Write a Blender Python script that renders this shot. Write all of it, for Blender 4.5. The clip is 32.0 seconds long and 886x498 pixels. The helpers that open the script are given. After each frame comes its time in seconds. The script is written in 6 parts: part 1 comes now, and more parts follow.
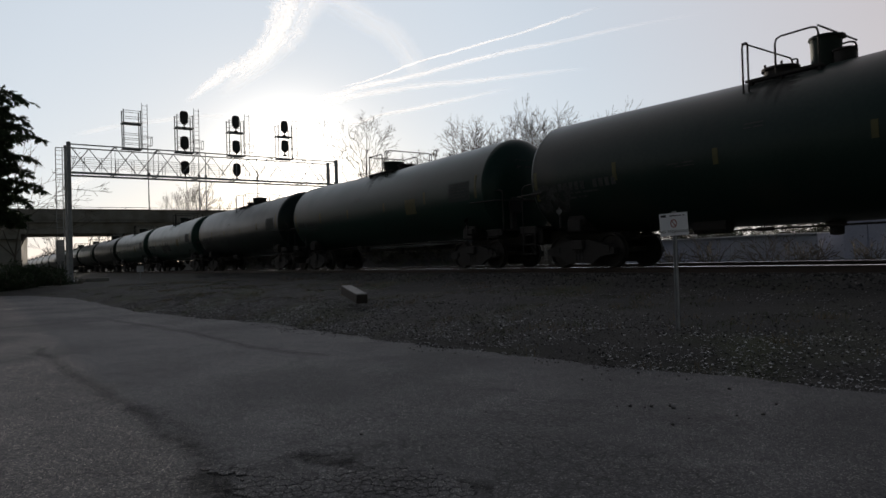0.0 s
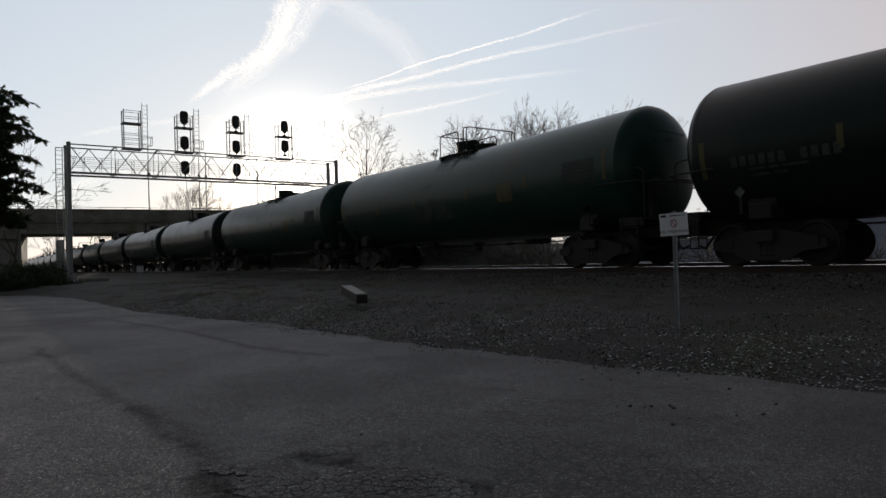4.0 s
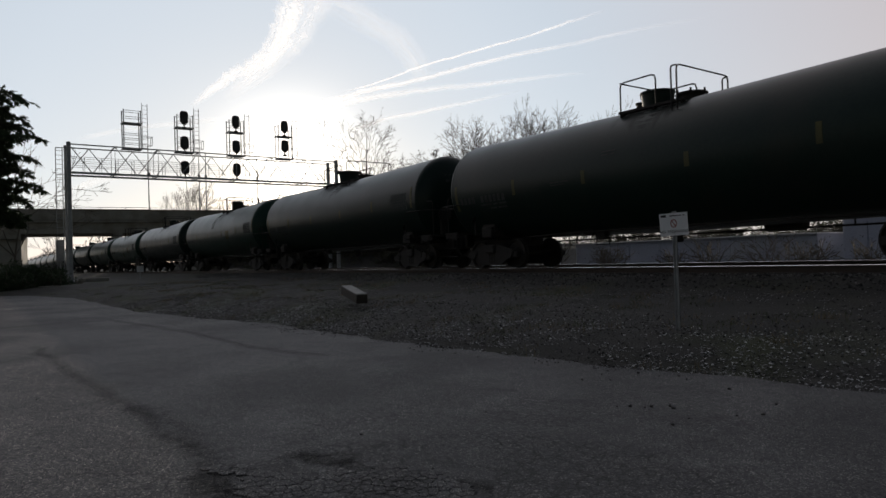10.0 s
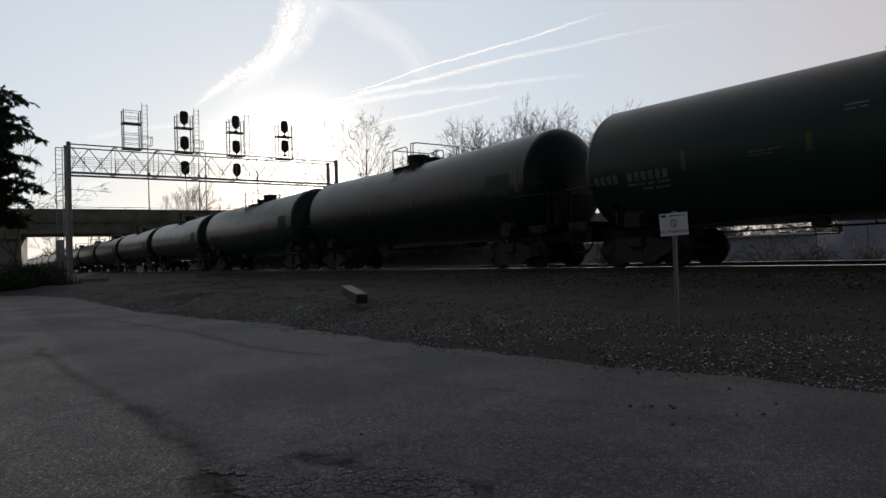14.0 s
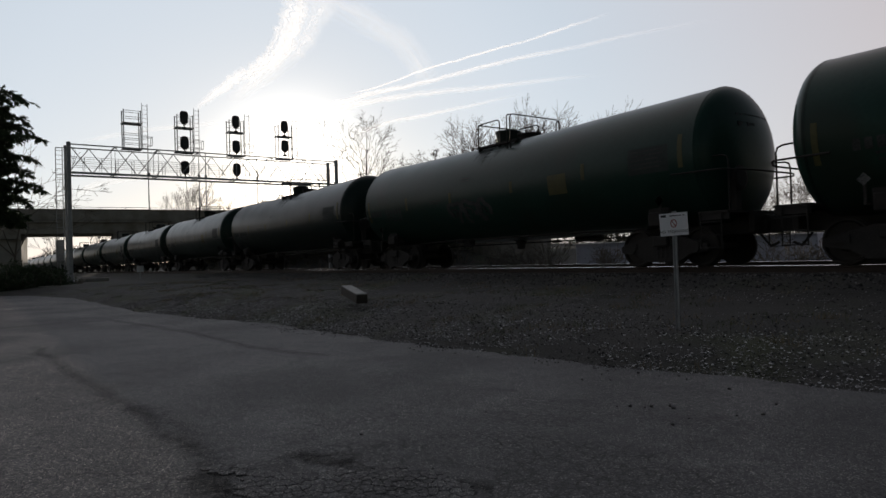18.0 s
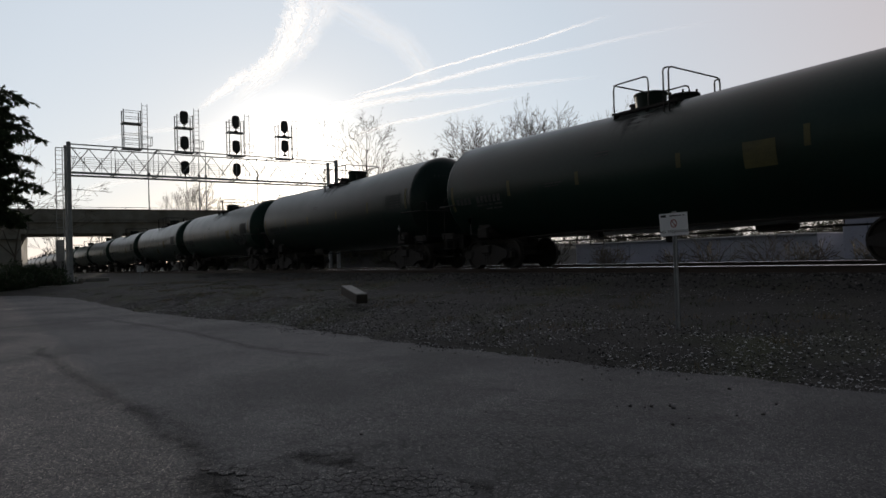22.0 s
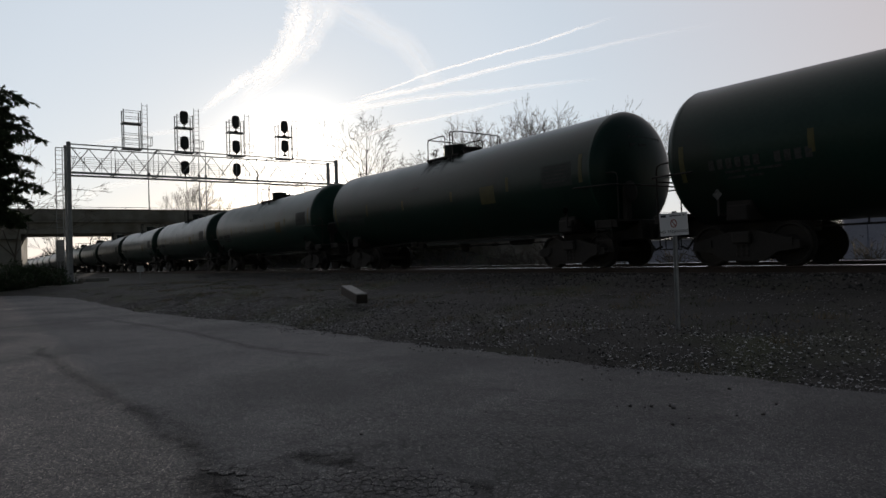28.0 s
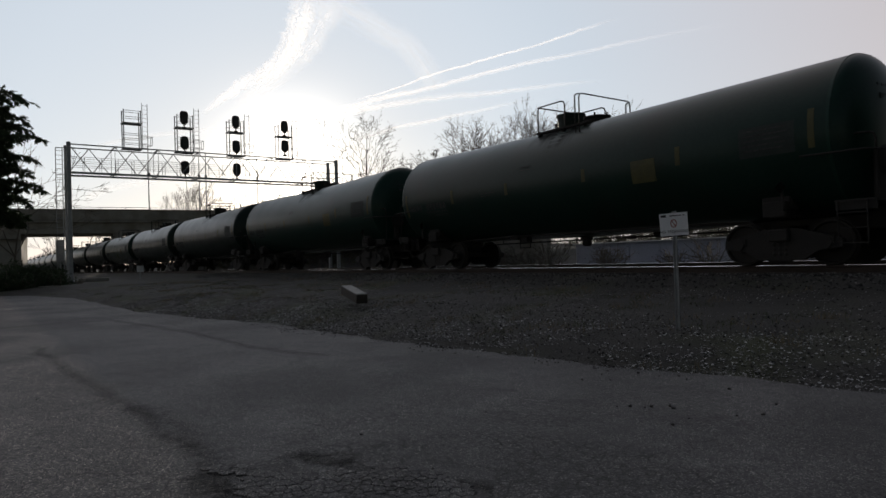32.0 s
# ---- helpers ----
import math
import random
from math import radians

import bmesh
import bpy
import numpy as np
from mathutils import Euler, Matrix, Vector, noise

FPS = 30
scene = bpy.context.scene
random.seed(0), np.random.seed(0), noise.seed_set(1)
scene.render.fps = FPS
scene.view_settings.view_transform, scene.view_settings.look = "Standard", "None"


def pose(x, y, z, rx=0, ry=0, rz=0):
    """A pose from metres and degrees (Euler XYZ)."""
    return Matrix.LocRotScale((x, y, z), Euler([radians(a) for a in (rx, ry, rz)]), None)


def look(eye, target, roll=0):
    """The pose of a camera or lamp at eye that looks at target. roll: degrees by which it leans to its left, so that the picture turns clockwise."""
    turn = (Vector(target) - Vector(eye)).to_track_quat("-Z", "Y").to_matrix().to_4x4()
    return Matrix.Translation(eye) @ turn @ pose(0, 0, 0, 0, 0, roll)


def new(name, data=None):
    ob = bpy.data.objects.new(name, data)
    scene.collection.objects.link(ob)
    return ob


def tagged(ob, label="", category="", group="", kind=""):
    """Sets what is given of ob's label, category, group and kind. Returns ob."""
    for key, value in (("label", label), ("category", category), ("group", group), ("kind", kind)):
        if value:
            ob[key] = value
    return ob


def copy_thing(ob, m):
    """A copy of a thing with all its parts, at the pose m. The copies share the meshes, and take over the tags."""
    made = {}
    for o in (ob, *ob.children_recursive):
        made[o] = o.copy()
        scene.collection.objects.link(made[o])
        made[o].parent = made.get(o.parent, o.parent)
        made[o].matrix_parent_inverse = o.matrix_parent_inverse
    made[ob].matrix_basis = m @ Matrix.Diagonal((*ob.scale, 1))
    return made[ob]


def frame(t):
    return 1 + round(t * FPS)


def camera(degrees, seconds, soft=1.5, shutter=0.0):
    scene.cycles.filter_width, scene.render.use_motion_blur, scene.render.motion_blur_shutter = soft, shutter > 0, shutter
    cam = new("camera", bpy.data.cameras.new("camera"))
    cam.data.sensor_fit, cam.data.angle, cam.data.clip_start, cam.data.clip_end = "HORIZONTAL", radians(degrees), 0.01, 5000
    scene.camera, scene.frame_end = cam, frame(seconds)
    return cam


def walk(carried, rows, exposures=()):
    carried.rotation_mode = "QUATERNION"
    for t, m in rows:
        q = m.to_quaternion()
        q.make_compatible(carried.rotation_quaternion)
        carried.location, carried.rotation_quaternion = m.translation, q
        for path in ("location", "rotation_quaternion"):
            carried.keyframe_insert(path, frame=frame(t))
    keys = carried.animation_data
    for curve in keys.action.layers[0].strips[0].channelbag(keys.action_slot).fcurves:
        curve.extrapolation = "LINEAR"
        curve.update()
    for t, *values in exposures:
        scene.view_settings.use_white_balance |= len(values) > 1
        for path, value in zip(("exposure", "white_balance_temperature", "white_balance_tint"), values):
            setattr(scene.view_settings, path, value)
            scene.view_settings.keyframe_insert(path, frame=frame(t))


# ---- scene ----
cam = camera(68.28, 32.0, soft=1.5, shutter=0.05)
EYE = (0.0, 0.0, 0.352)
AIM = Vector((-0.81360, 0.58122, 0.01538))
STILL = look(EYE, Vector(EYE) + AIM * 10, -1.75)
walk(cam, [(0.0, STILL), (32.0, STILL)], exposures=[(0.0, 0.0, 6850, 13), (32.0, 0.0, 6850, 13)])

# ---- light: a low evening sun behind the train, clear sky with thin haze ----
SUN_EL, SUN_AZ = radians(7.0), radians(157.2)
sun_dir = Vector((math.cos(SUN_EL) * math.cos(SUN_AZ), math.cos(SUN_EL) * math.sin(SUN_AZ), math.sin(SUN_EL)))
VEIL_SUNWARD, VEIL_AWAY, AUREOLE = 0.7, 0.036, 2.2
world = bpy.data.worlds.new("evening_sky")
scene.world = world
world.use_nodes = True
wn = world.node_tree.nodes
wn.clear()
sky = wn.new("ShaderNodeTexSky")
sky.sky_type = "NISHITA"
sky.sun_disc = False
sky.sun_elevation = SUN_EL
sky.sun_rotation = math.pi / 2 - SUN_AZ
sky.air_density, sky.dust_density, sky.ozone_density = 1.0, 0.6, 1.5
bg = wn.new("ShaderNodeBackground")
bg.inputs["Strength"].default_value = 0.02
# a thin veil of high cloud, brightening evenly towards the sun
veil = wn.new("ShaderNodeBackground")
veil.inputs["Color"].default_value = (0.79, 0.885, 1.0, 1)
way = wn.new("ShaderNodeTexCoord")
dot = wn.new("ShaderNodeVectorMath")
dot.operation = "DOT_PRODUCT"
dot.inputs[1].default_value = sun_dir
world.node_tree.links.new(way.outputs["Generated"], dot.inputs[0])


def sky_math(op, a, u, v=0.0):
    k = wn.new("ShaderNodeMath")
    k.operation = op
    for i, x in enumerate((a, u, v)):
        if isinstance(x, float):
            k.inputs[i].default_value = x
        else:
            world.node_tree.links.new(x, k.inputs[i])
    return k.outputs[0]


toward = sky_math("MULTIPLY_ADD", dot.outputs["Value"], 0.5, 0.5)
lobe = wn.new("ShaderNodeMapRange")
lobe.inputs[1].default_value, lobe.inputs[2].default_value = 0.5, 0.97
world.node_tree.links.new(toward, lobe.inputs[0])
broad_glow = sky_math("MULTIPLY_ADD", lobe.outputs[0], VEIL_SUNWARD, VEIL_AWAY)
# bluest at some distance from the sun, milky lilac farther round
tint = wn.new("ShaderNodeValToRGB")
tint.color_ramp.elements[0].position, tint.color_ramp.elements[0].color = 0.8, (1.03, 0.945, 0.985, 1)
tint.color_ramp.elements[1].position, tint.color_ramp.elements[1].color = 0.95, (0.73, 0.86, 1.0, 1)
# and clear blue overhead and behind
clear = tint.color_ramp.elements.new(0.6)
clear.color = (0.8, 0.93, 1.12, 1)
world.node_tree.links.new(toward, tint.inputs[0])
world.node_tree.links.new(tint.outputs[0], veil.inputs["Color"])
world.node_tree.links.new(broad_glow, veil.inputs["Strength"])
glow = wn.new("ShaderNodeBackground")
glow.inputs["Color"].default_value = (1.0, 0.95, 0.86, 1)
world.node_tree.links.new(sky_math("MULTIPLY", sky_math("POWER", toward, 640.0), AUREOLE), glow.inputs["Strength"])
# pale warm haze low over the horizon
height = wn.new("ShaderNodeSeparateXYZ")
world.node_tree.links.new(way.outputs["Generated"], height.inputs[0])
haze = wn.new("ShaderNodeBackground")
haze.inputs["Color"].default_value = (1.0, 0.9, 0.72, 1)
low = sky_math("POWER", sky_math("SUBTRACT", 1.0, sky_math("MAXIMUM", height.outputs["Z"], 0.0)), 6.0)
world.node_tree.links.new(sky_math("MULTIPLY", low, 0.12), haze.inputs["Strength"])
milky = wn.new("ShaderNodeAddShader")
wider = wn.new("ShaderNodeAddShader")
world.node_tree.links.new(veil.outputs[0], milky.inputs[0])
world.node_tree.links.new(haze.outputs[0], milky.inputs[1])
world.node_tree.links.new(milky.outputs[0], wider.inputs[0])
world.node_tree.links.new(glow.outputs[0], wider.inputs[1])
both_skies = wn.new("ShaderNodeAddShader")
wout = wn.new("ShaderNodeOutputWorld")
world.node_tree.links.new(sky.outputs[0], bg.inputs[0])
world.node_tree.links.new(bg.outputs[0], both_skies.inputs[0])
world.node_tree.links.new(wider.outputs[0], both_skies.inputs[1])
world.node_tree.links.new(both_skies.outputs[0], wout.inputs[0])
sun = new("sun", bpy.data.lights.new("sun", "SUN"))
sun.data.energy, sun.data.angle, sun.data.color = 3.0, radians(0.53), (1.0, 0.92, 0.8)
sun.matrix_world = look(sun_dir * 200, (0, 0, 0))


# ---- materials ----
def mat(name, c1, c2, rough=0.8, metal=0.0, scale=6.0, fine=60.0, bump=0.2, depth=0.01, spread=0.0, spec=0.5, stain=None, stain_scale=0.7, pieces=0.0):
    m = bpy.data.materials.new(name)
    m.use_nodes = True
    n, l = m.node_tree.nodes, m.node_tree.links
    b = n["Principled BSDF"]
    tc = n.new("ShaderNodeTexCoord")
    big = n.new("ShaderNodeTexNoise")
    big.inputs["Scale"].default_value, big.inputs["Detail"].default_value = scale, 5
    small = n.new("ShaderNodeTexNoise")
    small.inputs["Scale"].default_value, small.inputs["Detail"].default_value = fine, 3
    l.new(tc.outputs["Object"], big.inputs["Vector"])
    l.new(tc.outputs["Object"], small.inputs["Vector"])
    both = n.new("ShaderNodeMix")
    both.data_type = "FLOAT"
    both.inputs[0].default_value = 0.45
    l.new(big.outputs["Fac"], both.inputs[2])
    l.new(small.outputs["Fac"], both.inputs[3])
    ramp = n.new("ShaderNodeValToRGB")
    ramp.color_ramp.elements[0].position, ramp.color_ramp.elements[1].position = 0.34, 0.66
    ramp.color_ramp.elements[0].color, ramp.color_ramp.elements[1].color = (*c1, 1), (*c2, 1)
    l.new(both.outputs[0], ramp.inputs[0])
    col = ramp.outputs[0]
    if stain:
        st = n.new("ShaderNodeTexNoise")
        st.inputs["Scale"].default_value, st.inputs["Detail"].default_value = stain_scale, 6
        l.new(tc.outputs["Object"], st.inputs["Vector"])
        sr = n.new("ShaderNodeValToRGB")
        sr.color_ramp.elements[0].position, sr.color_ramp.elements[1].position = 0.5, 0.68
        l.new(st.outputs["Fac"], sr.inputs[0])
        mx = n.new("ShaderNodeMix")
        mx.data_type = "RGBA"
        l.new(sr.outputs[0], mx.inputs[0])
        l.new(col, mx.inputs[6])
        mx.inputs[7].default_value = (*stain, 1)
        col = mx.outputs[2]
    if spread:
        oi = n.new("ShaderNodeObjectInfo")
        hv = n.new("ShaderNodeHueSaturation")
        mr = n.new("ShaderNodeMapRange")
        mr.inputs[3].default_value, mr.inputs[4].default_value = 1 - spread, 1 + spread
        l.new(oi.outputs["Random"], mr.inputs[0])
        l.new(mr.outputs[0], hv.inputs["Value"])
        l.new(col, hv.inputs["Color"])
        col = hv.outputs[0]
    if pieces:
        gi = n.new("ShaderNodeNewGeometry")
        hv = n.new("ShaderNodeHueSaturation")
        mr = n.new("ShaderNodeMapRange")
        mr.inputs[3].default_value, mr.inputs[4].default_value = 1 - pieces, 1 + 1.5 * pieces
        pw = n.new("ShaderNodeMath")
        pw.operation = "POWER"
        pw.inputs[1].default_value = 2.2
        l.new(gi.outputs["Random Per Island"], pw.inputs[0])
        l.new(pw.outputs[0], mr.inputs[0])
        l.new(mr.outputs[0], hv.inputs["Value"])
        l.new(col, hv.inputs["Color"])
        col = hv.outputs[0]
    l.new(col, b.inputs["Base Color"])
    b.inputs["Metallic"].default_value = metal
    b.inputs["Specular IOR Level"].default_value = spec
    rr = n.new("ShaderNodeMapRange")
    rr.inputs[3].default_value, rr.inputs[4].default_value = max(0.04, rough - 0.1), min(1.0, rough + 0.1)
    l.new(big.outputs["Fac"], rr.inputs[0])
    l.new(rr.outputs[0], b.inputs["Roughness"])
    if bump:
        bp = n.new("ShaderNodeBump")
        bp.inputs["Strength"].default_value, bp.inputs["Distance"].default_value = bump, depth
        l.new(both.outputs[0], bp.inputs["Height"])
        l.new(bp.outputs[0], b.inputs["Normal"])
    return m


def asphalt(name, lo, hi, patch, spread=0.0):
    """Worn asphalt: dark binder, exposed aggregate of about a centimetre, broad worn and stained areas."""
    m = bpy.data.materials.new(name)
    m.use_nodes = True
    n, l = m.node_tree.nodes, m.node_tree.links
    b = n["Principled BSDF"]
    geo = n.new("ShaderNodeNewGeometry")
    vec = geo.outputs["Position"]

    def tex(kind, scale, detail=4):
        k = n.new(kind)
        k.inputs["Scale"].default_value = scale
        if kind == "ShaderNodeTexNoise":
            k.inputs["Detail"].default_value = detail
        l.new(vec, k.inputs["Vector"])
        return k

    def ramp(src, p0, p1, c0, c1):
        k = n.new("ShaderNodeValToRGB")
        k.color_ramp.elements[0].position, k.color_ramp.elements[1].position = p0, p1
        k.color_ramp.elements[0].color, k.color_ramp.elements[1].color = (*c0, 1), (*c1, 1)
        l.new(src, k.inputs[0])
        return k.outputs[0]

    def mix(mode, fac, a, c):
        k = n.new("ShaderNodeMix")
        k.data_type, k.blend_type = "RGBA", mode
        if isinstance(fac, float):
            k.inputs[0].default_value = fac
        else:
            l.new(fac, k.inputs[0])
        l.new(a, k.inputs[6])
        if isinstance(c, tuple):
            k.inputs[7].default_value = (*c, 1)
        else:
            l.new(c, k.inputs[7])
        return k.outputs[2]

    grain = tex("ShaderNodeTexVoronoi", 135)
    fine = tex("ShaderNodeTexNoise", 240, 2)
    broad = tex("ShaderNodeTexNoise", 0.55, 6)
    mid = tex("ShaderNodeTexNoise", 4.5, 6)
    spots_of_wear = tex("ShaderNodeTexNoise", 1.1, 5)
    bw = n.new("ShaderNodeSeparateColor")
    l.new(grain.outputs["Color"], bw.inputs[0])
    col = ramp(bw.outputs[0], 0.1, 0.86, lo, hi)
    bright = col.node.color_ramp.elements.new(0.955)
    bright.color = (hi[0] * 2.5, hi[1] * 2.4, hi[2] * 2.2, 1)
    coarse = tex("ShaderNodeTexVoronoi", 62)
    cw = n.new("ShaderNodeSeparateColor")
    l.new(coarse.outputs["Color"], cw.inputs[0])
    col = mix("MULTIPLY", 0.8, col, ramp(cw.outputs[0], 0.15, 0.95, (0.72, 0.72, 0.72), (1.3, 1.29, 1.28)))
    col = mix("MULTIPLY", 0.85, col, ramp(fine.outputs["Fac"], 0.3, 0.7, (0.5, 0.5, 0.5), (1.35, 1.33, 1.3)))
    col = mix("MULTIPLY", 1.0, col, ramp(broad.outputs["Fac"], 0.36, 0.64, (0.68, 0.68, 0.68), (1.3, 1.28, 1.25)))
    col = mix("MIX", ramp(mid.outputs["Fac"], 0.55, 0.75, (0, 0, 0), (0.7, 0.7, 0.7)), col, patch)
    # the old lane past the seam is worn down to its warm pebbles; lens glare is painted into its lighter tone
    place = n.new("ShaderNodeSeparateXYZ")
    l.new(vec, place.inputs[0])
    ragged = n.new("ShaderNodeMath")
    ragged.operation = "MULTIPLY_ADD"
    ragged.inputs[1].default_value = 0.5
    l.new(spots_of_wear.outputs["Fac"], ragged.inputs[0])
    l.new(place.outputs["Y"], ragged.inputs[2])
    worn_and_glare = ramp(ragged.outputs[0], 0.0, 1.0, (1, 1, 1), (0, 0, 0))
    worn_and_glare.node.color_ramp.elements[0].position, worn_and_glare.node.color_ramp.elements[1].position = 0.78, 0.98
    half = n.new("ShaderNodeMath")
    half.operation = "MULTIPLY"
    half.inputs[1].default_value = 0.6
    l.new(ragged.outputs[0], half.inputs[0])
    l.new(half.outputs[0], worn_and_glare.node.inputs[0])
    pebble = tex("ShaderNodeTexVoronoi", 78)
    pw = n.new("ShaderNodeSeparateColor")
    l.new(pebble.outputs["Color"], pw.inputs[0])
    stony = mix("MULTIPLY", 1.0, col, ramp(pw.outputs[0], 0.3, 0.98, (1.05, 1.0, 0.94), (2.6, 2.4, 2.15)))
    col = mix("MIX", worn_and_glare, col, stony)
    # hairline crazing, thickest in the broken part of the road and fading out from it
    bent = n.new("ShaderNodeMix")
    bent.data_type = "VECTOR"
    bent.inputs[0].default_value = 0.03
    l.new(vec, bent.inputs[4])
    bend_by = tex("ShaderNodeTexNoise", 7.0, 3)
    l.new(bend_by.outputs["Color"], bent.inputs[5])
    webs = []
    for size, line in ((4.3, 0.045), (9.0, 0.08), (19.0, 0.1)):
        web = n.new("ShaderNodeTexVoronoi")
        web.feature = "DISTANCE_TO_EDGE"
        web.inputs["Scale"].default_value = size
        l.new(bent.outputs[1], web.inputs["Vector"])
        webs.append(ramp(web.outputs["Distance"], 0.0, line, (1, 1, 1), (0, 0, 0)))
    far = n.new("ShaderNodeVectorMath")
    far.operation = "DISTANCE"
    far.inputs[1].default_value = (-3.1, 2.2, -1.0)
    l.new(vec, far.inputs[0])
    reach = ramp(far.outputs["Value"], 0.9, 1.0, (1, 1, 1), (0, 0, 0))
    span = reach.node.color_ramp.elements
    span[0].position, span[1].position = 0.1, 1.0
    scaled = n.new("ShaderNodeMath")
    scaled.operation = "MULTIPLY"
    scaled.inputs[1].default_value = 0.25
    l.new(far.outputs["Value"], scaled.inputs[0])
    l.new(scaled.outputs[0], reach.node.inputs[0])
    spots = tex("ShaderNodeTexNoise", 1.7, 4)
    where = mix("MULTIPLY", 1.0, reach, ramp(spots.outputs["Fac"], 0.36, 0.54, (0, 0, 0), (1, 1, 1)))
    for web in webs:
        col = mix("MULTIPLY", mix("MULTIPLY", 1.0, web, where), col, (0.22, 0.21, 0.2))
    if spread:
        oi = n.new("ShaderNodeObjectInfo")
        mr = n.new("ShaderNodeMapRange")
        mr.inputs[3].default_value, mr.inputs[4].default_value = 1 - spread, 1 + spread
        l.new(oi.outputs["Random"], mr.inputs[0])
        hv = n.new("ShaderNodeHueSaturation")
        l.new(mr.outputs[0], hv.inputs["Value"])
        l.new(col, hv.inputs["Color"])
        col = hv.outputs[0]
    l.new(col, b.inputs["Base Color"])
    b.inputs["Roughness"].default_value = 0.78
    bp = n.new("ShaderNodeBump")
    bp.inputs["Strength"].default_value, bp.inputs["Distance"].default_value = 0.75, 0.005
    l.new(grain.outputs["Distance"], bp.inputs["Height"])
    bp2 = n.new("ShaderNodeBump")
    bp2.inputs["Strength"].default_value, bp2.inputs["Distance"].default_value = 0.6, 0.03
    l.new(mid.outputs["Fac"], bp2.inputs["Height"])
    l.new(bp.outputs[0], bp2.inputs["Normal"])
    l.new(bp2.outputs[0], b.inputs["Normal"])
    return m


ASPHALT = asphalt("asphalt", (0.044, 0.044, 0.047), (0.124, 0.125, 0.132), (0.047, 0.047, 0.05))
ASPHALT_OLD = asphalt("asphalt_pieces", (0.036, 0.036, 0.038), (0.128, 0.129, 0.135), (0.045, 0.045, 0.047), 0.3)
CRACK = mat("crack_dirt", (0.022, 0.021, 0.02), (0.055, 0.052, 0.05), 0.95, scale=8, fine=90, bump=0.8)
SOIL = mat("bank_soil", (0.018, 0.0172, 0.016), (0.049, 0.0465, 0.042), 0.95, scale=1.2, fine=45, bump=1.0, depth=0.04, stain=(0.04, 0.045, 0.022), stain_scale=0.45)
STONE = mat("ballast_stone", (0.028, 0.027, 0.026), (0.15, 0.144, 0.14), 0.8, scale=9, fine=60, bump=0.4, stain=(0.05, 0.045, 0.04), stain_scale=3.0, pieces=0.75)
DARK_STONE = mat("dark_stone", (0.03, 0.029, 0.028), (0.08, 0.075, 0.07), 0.85, scale=20, fine=120, bump=0.5)
LITTER = mat("leaf_litter", (0.22, 0.219, 0.22), (0.57, 0.57, 0.575), 0.8, scale=6, fine=50, bump=0.2, pieces=0.4)
WEED = mat("weeds", (0.035, 0.055, 0.015), (0.1, 0.12, 0.045), 0.8, scale=5, fine=30, bump=0.0)
DRYGRASS = mat("dry_grass", (0.14, 0.11, 0.06), (0.26, 0.21, 0.13), 0.85, scale=5, fine=30, bump=0.0)
RAIL = mat("rail_steel", (0.035, 0.025, 0.02), (0.07, 0.052, 0.042), 0.8, 0.2, scale=4, fine=70, bump=0.2)
RAIL_TOP = mat("polished_rail_head", (0.5, 0.49, 0.48), (0.62, 0.61, 0.6), 0.22, 1.0, scale=2, fine=50, bump=0.0)
TIE = mat("creosoted_tie", (0.03, 0.024, 0.02), (0.07, 0.058, 0.048), 0.9, scale=7, fine=60, bump=0.6, spread=0.3)
GREEN_TANK = mat("dark_green_tank_paint", (0.008, 0.031, 0.023), (0.014, 0.043, 0.033), 0.33, scale=0.8, fine=14, bump=0.05, depth=0.01, spread=0.3, stain=(0.017, 0.03, 0.022), stain_scale=0.5, spec=0.23)
BLACK_TANK = mat("black_tank_paint", (0.006, 0.017, 0.014), (0.011, 0.025, 0.02), 0.34, scale=0.8, fine=14, bump=0.05, depth=0.01, spread=0.3, stain=(0.018, 0.024, 0.02), stain_scale=0.5, spec=0.23)
HOUSING = mat("dull_housing_paint", (0.008, 0.016, 0.012), (0.016, 0.028, 0.021), 0.65, scale=3, fine=30, bump=0.15, spec=0.25)
UNDER = mat("grimy_running_gear", (0.012, 0.011, 0.01), (0.032, 0.028, 0.025), 0.85, 0.0, scale=3, fine=40, bump=0.4)
WHEEL = mat("wheel_steel", (0.014, 0.012, 0.01), (0.03, 0.025, 0.021), 0.75, 0.2, scale=4, fine=40, bump=0.2)
YELLOW = mat("yellow_reflective", (0.045, 0.044, 0.011), (0.088, 0.083, 0.02), 0.65, scale=4, fine=40, bump=0.05)
WHITE = mat("white_stencil", (0.03, 0.033, 0.032), (0.17, 0.178, 0.172), 0.75, scale=2.5, fine=22, bump=0.0)
FADED = mat("faded_stencil", (0.012, 0.014, 0.013), (0.06, 0.064, 0.062), 0.8, scale=2.5, fine=22, bump=0.0)
DULL = mat("dull_panel_paint", (0.02, 0.03, 0.027), (0.035, 0.046, 0.042), 0.7, scale=3, fine=30, bump=0.0, spec=0.3)
SIGN = mat("sign_face", (0.72, 0.73, 0.76), (0.82, 0.82, 0.84), 0.5, scale=5, fine=60, bump=0.03)
INK = mat("sign_ink", (0.03, 0.03, 0.035), (0.05, 0.05, 0.055), 0.6, scale=5, fine=60, bump=0.0)
RED = mat("sign_red", (0.26, 0.03, 0.02), (0.34, 0.045, 0.03), 0.5, scale=5, fine=60, bump=0.0)
GALV = mat("galvanised_steel", (0.28, 0.29, 0.3), (0.42, 0.43, 0.44), 0.55, 0.6, scale=4, fine=60, bump=0.1)
SIGNAL = mat("signal_black", (0.02, 0.02, 0.02), (0.05, 0.05, 0.05), 0.55, scale=4, fine=40, bump=0.05)
